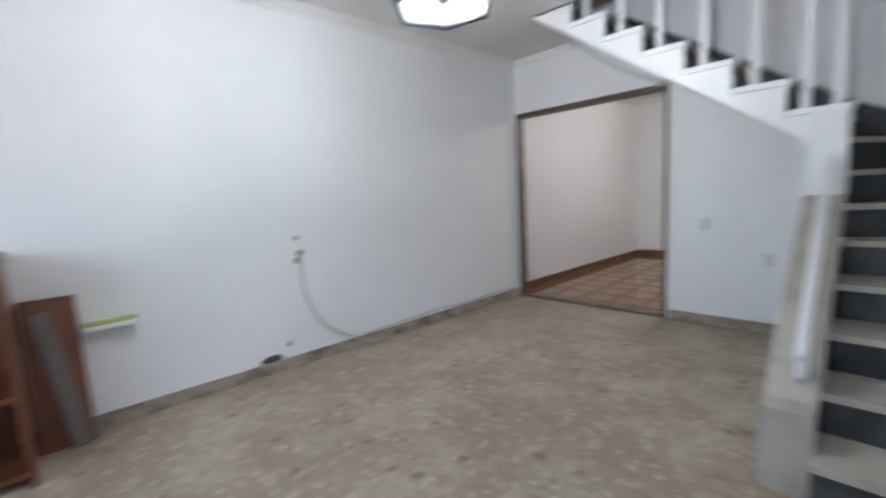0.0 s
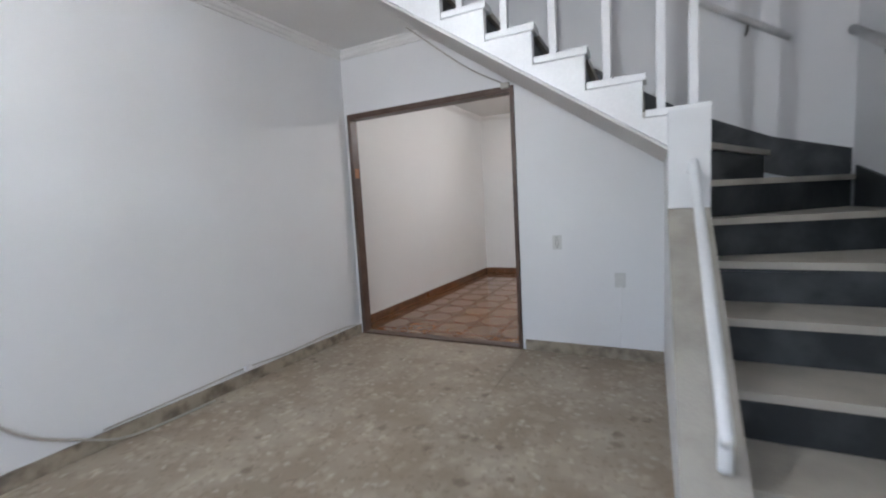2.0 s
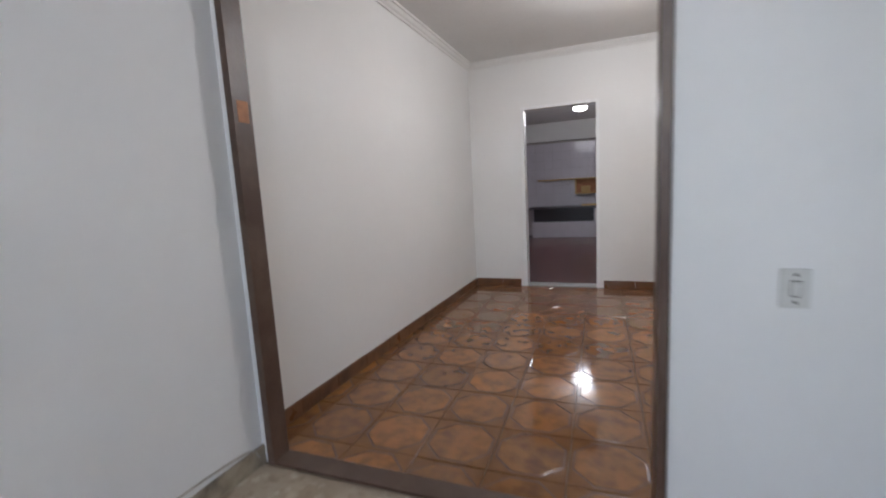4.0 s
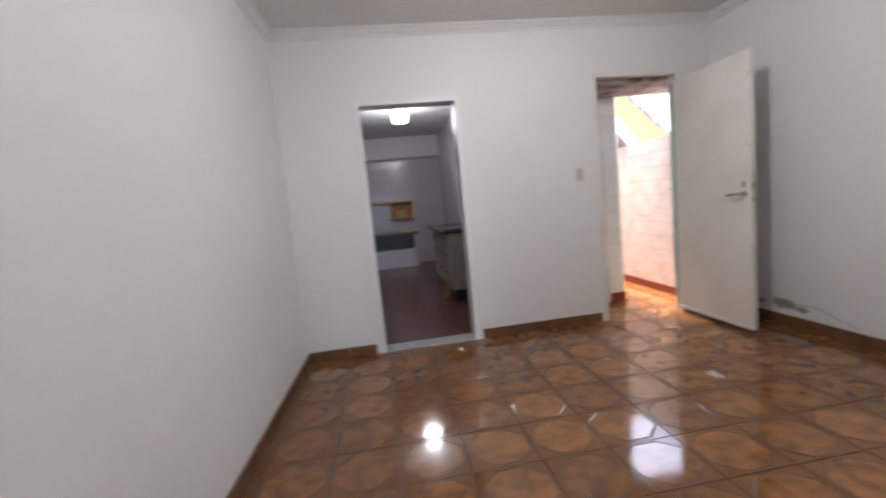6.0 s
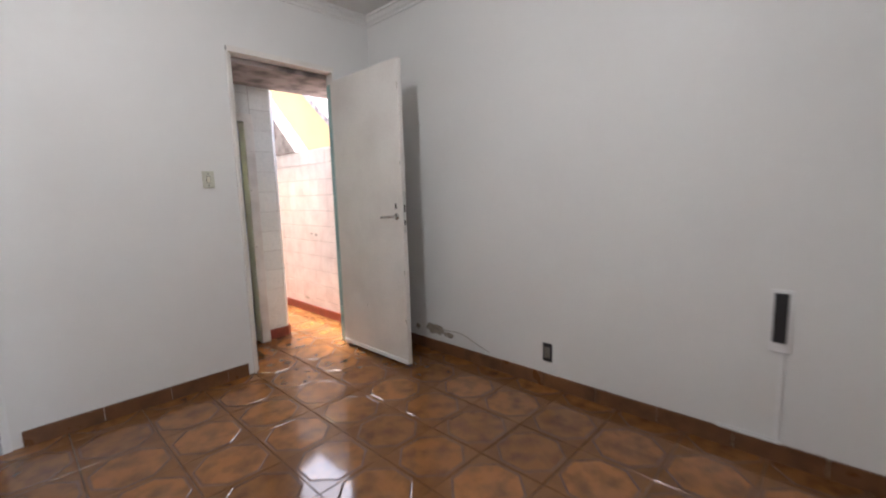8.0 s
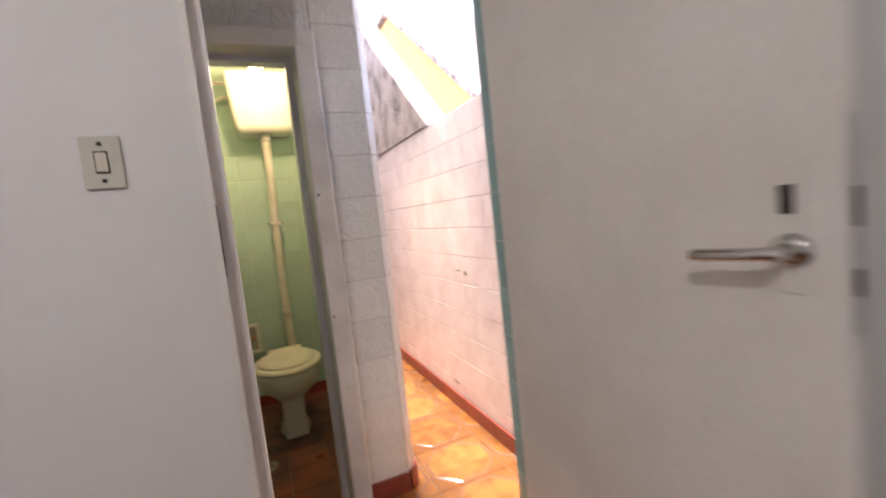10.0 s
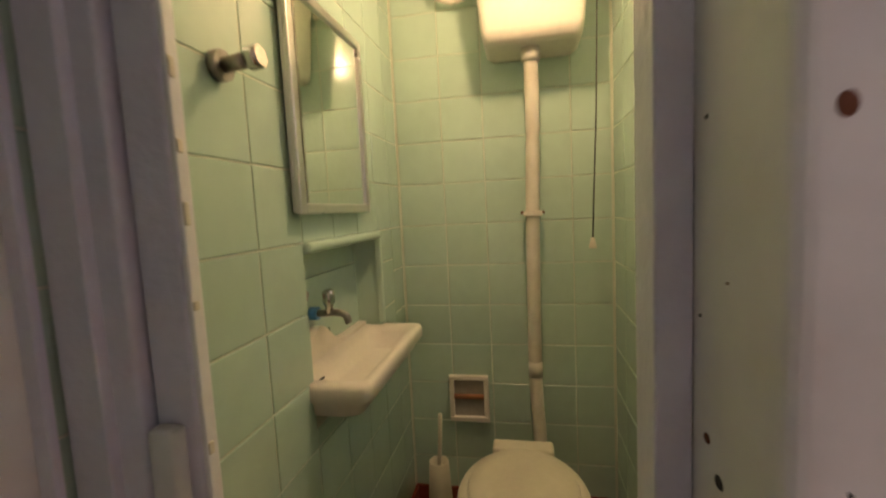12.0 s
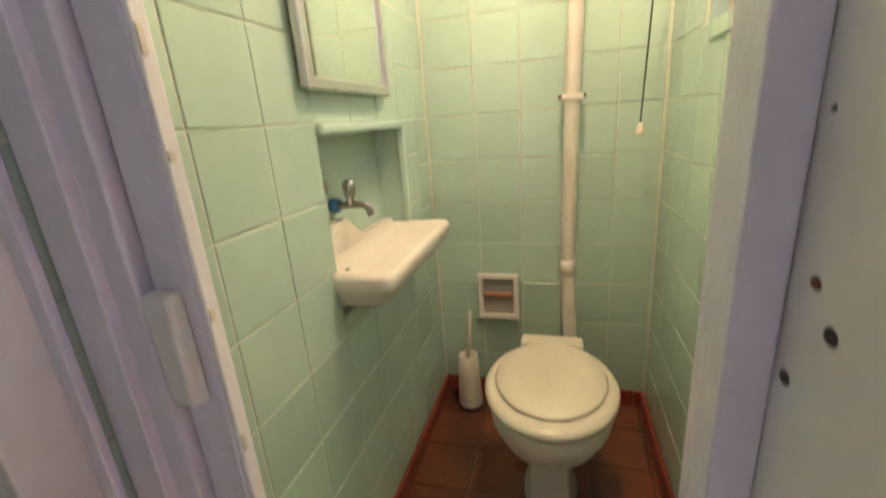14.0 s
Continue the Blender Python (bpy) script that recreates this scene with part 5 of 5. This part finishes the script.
part("back", box_bm(2.49, 2.92, 9.17, 9.19, 1.01, 1.32), RAWWOOD, kb)
part("packet", box_bm(2.60, 2.80, 9.05, 9.15, 1.01, 1.16, bevel=0.006), YELLOW, kb)
kx = thing("chopping_board", (3.1, 8.85, 0.77), "pale wooden board lying on the kitchen counter", "board")
part("board", box_bm(2.62, 2.97, 8.62, 8.95, 0.721, 0.75, bevel=0.004), CARDBOARD, kx)
ks = thing("kitchen_shelf", (2.2, 9.1, 1.35), "thin shelf rail on the tiled kitchen wall", "shelf")
part("rail", box_bm(1.6, 2.455, 9.10, 9.19, 1.32, 1.35), CARDBOARD, ks)
st = thing("stove", (3.4, 6.2, 0), "old grey-green enamel stove with dark top and drawers", "stove")
part("body", box_bm(3.08, 3.61, 5.42, 7.05, 0.10, 0.84, bevel=0.01), CABINET_GREEN, st)
part("top", box_bm(2.99, 3.615, 5.36, 7.15, 0.84, 0.88, bevel=0.008), STONE_TOP, st)
for i, y in enumerate((5.46, 5.95, 6.45)):
    for z0, z1 in ((0.15, 0.36), (0.40, 0.58), (0.62, 0.80)):
        d = part("drawer", box_bm(3.065, 3.082, y, y + 0.44, z0, z1, bevel=0.004), CABINET_GREEN, st)
        part("handle", box_bm(3.05, 3.066, y + 0.15, y + 0.29, z1 - 0.05, z1 - 0.03, bevel=0.003), BLACK, d)
part("plinth", box_bm(3.12, 3.61, 5.46, 6.9, 0.0, 0.10), BLACK, st)
part("burner_plate", box_bm(3.1, 3.5, 5.5, 6.0, 0.88, 0.89, bevel=0.003), BLACK, st)
kt = thing("paper_bag", (3.3, 5.5, 0.9), "small packets standing by the stove", "packet")
part("packet", box_bm(3.00, 3.05, 5.50, 5.60, 0.0, 0.22, bevel=0.006), CARDBOARD, kt)
dr = thing("floor_drain", (4.232, 4.905, 0.0), "round grey metal floor drain cover", "drain")
part("plate", lathe_bm([(0.05, 0.0), (0.05, 0.003), (0.046, 0.004)], 20, at=(4.232, 4.905, 0)), STEEL, dr)
# Dark bars stand in for the shade inside the drain slots.
for i in range(-2, 3):
    part("slot", box_bm(4.232 - 0.03 + 0.006 * abs(i), 4.232 + 0.03 - 0.006 * abs(i), 4.905 + i * 0.014 - 0.002, 4.905 + i * 0.014 + 0.002, 0.0035, 0.0046), DARK, dr)

# ---- tiles, piece by piece ----
def floor_tile_mesh(name, s, materials, octagon=True, gap=0.0015, b=0.002):
    """A square tile: a bevelled slab with a slightly sunk band around a raised eight-sided field."""
    bm = bmesh.new()
    h = s / 2 - gap
    outer = [(-h, -h), (h, -h), (h, h), (-h, h)]
    low = [bm.verts.new((x, y, -0.006)) for x, y in outer]
    edge = [bm.verts.new((x, y, -b)) for x, y in outer]
    top = [bm.verts.new((x * (1 - b / h), y * (1 - b / h), 0.0)) for x, y in outer]
    for i in range(4):
        j = (i + 1) % 4
        bm.faces.new((low[i], low[j], edge[j], edge[i]))
        bm.faces.new((edge[i], edge[j], top[j], top[i]))
    if not octagon:
        bm.faces.new(top)
    else:
        r, c = s * 0.462, s * 0.19
        pts = [(-c, -r), (c, -r), (r, -c), (r, c), (c, r), (-c, r), (-r, c), (-r, -c)]
        o = [bm.verts.new((x, y, 0.0)) for x, y in pts]
        mid = [bm.verts.new((x * 0.965, y * 0.965, -0.0012)) for x, y in pts]
        n = [bm.verts.new((x * 0.925, y * 0.925, 0.0008)) for x, y in pts]
        for i in range(8):
            j = (i + 1) % 8
            bm.faces.new((o[i], o[j], mid[j], mid[i])).material_index = 2
            bm.faces.new((mid[i], mid[j], n[j], n[i])).material_index = 2
        bm.faces.new(n).material_index = 1
        bm.faces.new((top[0], top[1], o[1], o[0]))
        bm.faces.new((top[1], o[2], o[1]))
        bm.faces.new((top[1], top[2], o[3], o[2]))
        bm.faces.new((top[2], o[4], o[3]))
        bm.faces.new((top[2], top[3], o[5], o[4]))
        bm.faces.new((top[3], o[6], o[5]))
        bm.faces.new((top[3], top[0], o[7], o[6]))
        bm.faces.new((top[0], o[0], o[7]))
    bmesh.ops.recalc_face_normals(bm, faces=bm.faces)
    me = bpy.data.meshes.new(name)
    bm.to_mesh(me)
    bm.free()
    for m in materials:
        me.materials.append(m)
    return me


def cut_mesh(mesh, x0, x1, y0, y1):
    """A tile trimmed to the part inside a rectangle, in the tile's own coordinates."""
    bm = bmesh.new()
    bm.from_mesh(mesh)
    for co, no in (((x0, 0, 0), (-1, 0, 0)), ((x1, 0, 0), (1, 0, 0)), ((0, y0, 0), (0, -1, 0)), ((0, y1, 0), (0, 1, 0))):
        bmesh.ops.bisect_plane(bm, geom=bm.verts[:] + bm.edges[:] + bm.faces[:], plane_co=co, plane_no=no, clear_outer=True)
    me = bpy.data.meshes.new(mesh.name)
    bm.to_mesh(me)
    bm.free()
    for m in mesh.materials:
        me.materials.append(m)
    return me


def lay_floor(parent, mesh, s, x_ref, y_ref, x0, x1, y0, y1, name, lift=0.0):
    """Tiles on a grid through (x_ref, y_ref), cut to a rectangle."""
    rnd = random.Random(7)
    i0, i1 = math.floor((x0 - x_ref) / s), math.ceil((x1 - x_ref) / s)
    j0, j1 = math.floor((y0 - y_ref) / s), math.ceil((y1 - y_ref) / s)
    cuts = {}
    for i in range(i0, i1):
        for j in range(j0, j1):
            cx, cy = x_ref + (i + 0.5) * s, y_ref + (j + 0.5) * s
            lim = tuple(round(v, 4) for v in (max(x0 - cx, -s), min(x1 - cx, s), max(y0 - cy, -s), min(y1 - cy, s)))
            if lim[0] > s / 2 - 0.01 or lim[1] < 0.01 - s / 2 or lim[2] > s / 2 - 0.01 or lim[3] < 0.01 - s / 2:
                continue
            me = mesh
            if lim[0] > -s / 2 or lim[1] < s / 2 or lim[2] > -s / 2 or lim[3] < s / 2:
                if lim not in cuts:
                    cuts[lim] = cut_mesh(mesh, *lim)
                me = cuts[lim]
            o = new(name, me)
            o.matrix_world = Matrix.Translation((cx, cy, lift + rnd.uniform(-0.0004, 0.0004))) @ Euler((rnd.uniform(-0.0016, 0.0016), rnd.uniform(-0.0016, 0.0016), 0)).to_matrix().to_4x4()
            o.parent = parent
            o.matrix_parent_inverse = parent.matrix_world.inverted()


S = 0.335
octo = floor_tile_mesh("floor_tile", S, [BAND, FIELD, LINE])
lay_floor(floor_dining, octo, S, 4.24, 2.236, 1.44, 5.40, 0.087, 3.86, "floor_tile", -0.001)
lay_floor(floor_yard, octo, S, 4.24, 2.236, 3.80, 5.334, 3.86, 4.37, "floor_tile", -0.002)
lay_floor(floor_yard, octo, S, 4.24, 2.236, 4.86, 5.334, 4.37, 7.9, "floor_tile", -0.002)
slab = floor_tile_mesh("floor_slab", 0.5, [TERRAZZO], octagon=False, gap=0.0004, b=0.0006)
lay_floor(floor_living, slab, 0.5, 1.25, -0.01 - 13 * 0.5, 1.37, 5.25, -6.3, -0.012, "floor_slab", -0.001)
BATH_FLOOR = mat("red_brown_floor_tile", (0.165, 0.052, 0.024), 0.3, second=(0.05, 0.02, 0.013), amount=0.95, scale=5, random_tint=0.28, bump=0.03)
bt = floor_tile_mesh("floor_tile", 0.20, [BATH_FLOOR], octagon=False)
lay_floor(bpy.data.objects["floor_bath"], bt, 0.20, 3.93, 4.41, 3.925, TX1, 4.37, TY1, "floor_tile", 0.0)
sb = structure("baseboard_bath", bmesh.new(), RED_SKIRT, "red glazed tile skirting of the bathroom", "baseboard")
skirt_run(sb, TX0, 4.41, TX0, TY1, (1, 0), RED_SKIRT, 0.07, 0.2)
skirt_run(sb, TX0, TY1, TX1, TY1, (0, -1), RED_SKIRT, 0.07, 0.2)
skirt_run(sb, TX1, TY1, TX1, 4.41, (-1, 0), RED_SKIRT, 0.07, 0.2)
sy = structure("baseboard_yard", bmesh.new(), RED_SKIRT, "red glazed tile skirting of the yard", "baseboard")
skirt_run(sy, YX, 7.9, YX, 3.88, (-1, 0), RED_SKIRT, 0.085, 0.2)
skirt_run(sy, 4.629, FRONT - 0.003, 4.803, FRONT - 0.003, (0, -1), RED_SKIRT, 0.085, 0.2)
skirt_run(sy, 4.805, FRONT - 0.003, 4.846, FRONT + 0.038, (0.707, -0.707), RED_SKIRT, 0.085, 0.2)
skirt_run(sy, 4.847, 4.384, 4.847, 7.9, (1, 0), RED_SKIRT, 0.085, 0.2)

# bathroom walls: 0.168 m tiles
ZB0, TW, FT, FZ = 0.035, 0.168, 0.170, -0.067
tile_wall(bath_n, (TX0, TY1), (1, 0, 0), 2.30, TX1 - TX0, TW, TW, GREEN_TILE, ZB0, joint=0.004, proud=-0.0055, first=0.187)
tile_wall(bath_w, (TX0, 4.41), (0, 1, 0), 2.30, TY1 - 4.41, TW, TW, GREEN_TILE, ZB0, joint=0.004, proud=-0.0055, first=0.219,
          skip=lambda u0, u1, a0, a1: u0 + 4.41 > 4.92 and u1 + 4.41 < 5.65 and a0 > 0.69 and a1 < 1.25)
tile_wall(bath_w, (TX0, 4.965), (0, 1, 0), 0.05, 0.672, TW, TW, GREEN_TILE, ZB0 + 4 * TW, joint=0.004, proud=-0.0055)
tile_wall(bath_w, (TX0, 5.488), (0, 1, 0), 0.454, 0.149, TW, TW, GREEN_TILE, 0.757, joint=0.004, proud=-0.0055)
tile_wall(bath_e, (TX1, TY1), (0, -1, 0), 2.30, TY1 - 4.41, TW, TW, GREEN_TILE, ZB0, joint=0.004, proud=-0.0055,
          skip=lambda u0, u1, a0, a1: TY1 - u1 > 4.80 and TY1 - u0 < 5.45 and a0 > 1.33 and a1 < 1.95)
# pale embossed tiles round the bathroom door, teal tiles in the passage, white ones along the yard
tile_wall(front, (4.628, FRONT), (1, 0, 0), 2.16 - FZ, 0.174, 0.174, FT, PALE_TILE, FZ, upright=0.0012, joint=0.002)
tile_wall(front, (4.804, FRONT + 0.0005), (1, 1, 0), 2.16 - FZ, 0.054, 0.054, FT, PALE_TILE, FZ, upright=0.001, joint=0.002)
tile_wall(front, (3.713, FRONT), (1, 0, 0), 2.16 - FZ, 0.171, FT, FT, PALE_TILE, FZ, upright=0.0012, joint=0.002)
tile_wall(front, (3.887, FRONT), (1, 0, 0), 0.232, 0.738, 0.12, FT, PALE_TILE, 1.927, upright=0.0012, joint=0.002)
tile_wall(bath_e, (4.843, 4.388), (0, 1, 0), 2.16, 1.475, FT, FT, YARD_TILE, 0.0, upright=0.0006, joint=0.003,
          skip=lambda u0, u1, a0, a1: 4.388 + u1 > 4.86 and 4.388 + u0 < 5.38 and a1 > 1.32 and a0 < 1.88)
tile_wall(pw, (3.71, 3.936), (0, 1, 0), 2.16 - 0.93, 0.40, 0.155, 0.155, TEAL_TILE, 0.93)
tile_wall(pw, (3.71, 3.936), (0, 1, 0), 0.93, 0.40, 0.155, 0.155, PALE_TILE, 0.0)
tile_wall(ps, (4.205, 3.935), (-1, 0, 0), 2.16, 0.49, 0.155, 0.155, TEAL_TILE, 0.0)
tile_wall(ps, (4.205, 3.865), (0, 1, 0), 2.16, 0.066, 0.155, 0.155, TEAL_TILE, 0.08)
tile_wall(bpy.data.objects["door_frame_yard"], (CX1 - 0.002, 3.803), (0, -1, 0), 2.12, 0.068, 0.155, 0.155, TEAL_TILE, 0.0)
tile_wall(yard_wall, (YX + 0.008, 6.9), (0, -1, 0), 1.70, 3.0, 0.156, 0.156, YARD_TILE, 0.010, upright=0.0018, joint=0.003)
far = [(x, z) for x in np.arange(0.75, 4.2, 0.2) for z in np.arange(0.0, 2.2, 0.2)]
bm = bmesh.new()
for x, z in far:
    vs = [bm.verts.new(q) for q in ((x + 0.0015, 9.194, z + 0.0015), (x + 0.1985, 9.194, z + 0.0015), (x + 0.1985, 9.194, min(z + 0.1985, 2.25)), (x + 0.0015, 9.194, min(z + 0.1985, 2.25)))]
    ws = [bm.verts.new(v.co + Vector((0, 0.006, 0))) for v in vs]
    bm.faces.new(vs)
    for i in range(4):
        bm.faces.new((vs[i], ws[i], ws[(i + 1) % 4], vs[(i + 1) % 4]))
bmesh.ops.recalc_face_normals(bm, faces=bm.faces)
tagged(part("kitchen_tiles", bm, KITCHEN_TILE, kw), "lilac-white glazed wall tiles", kind="stuff")
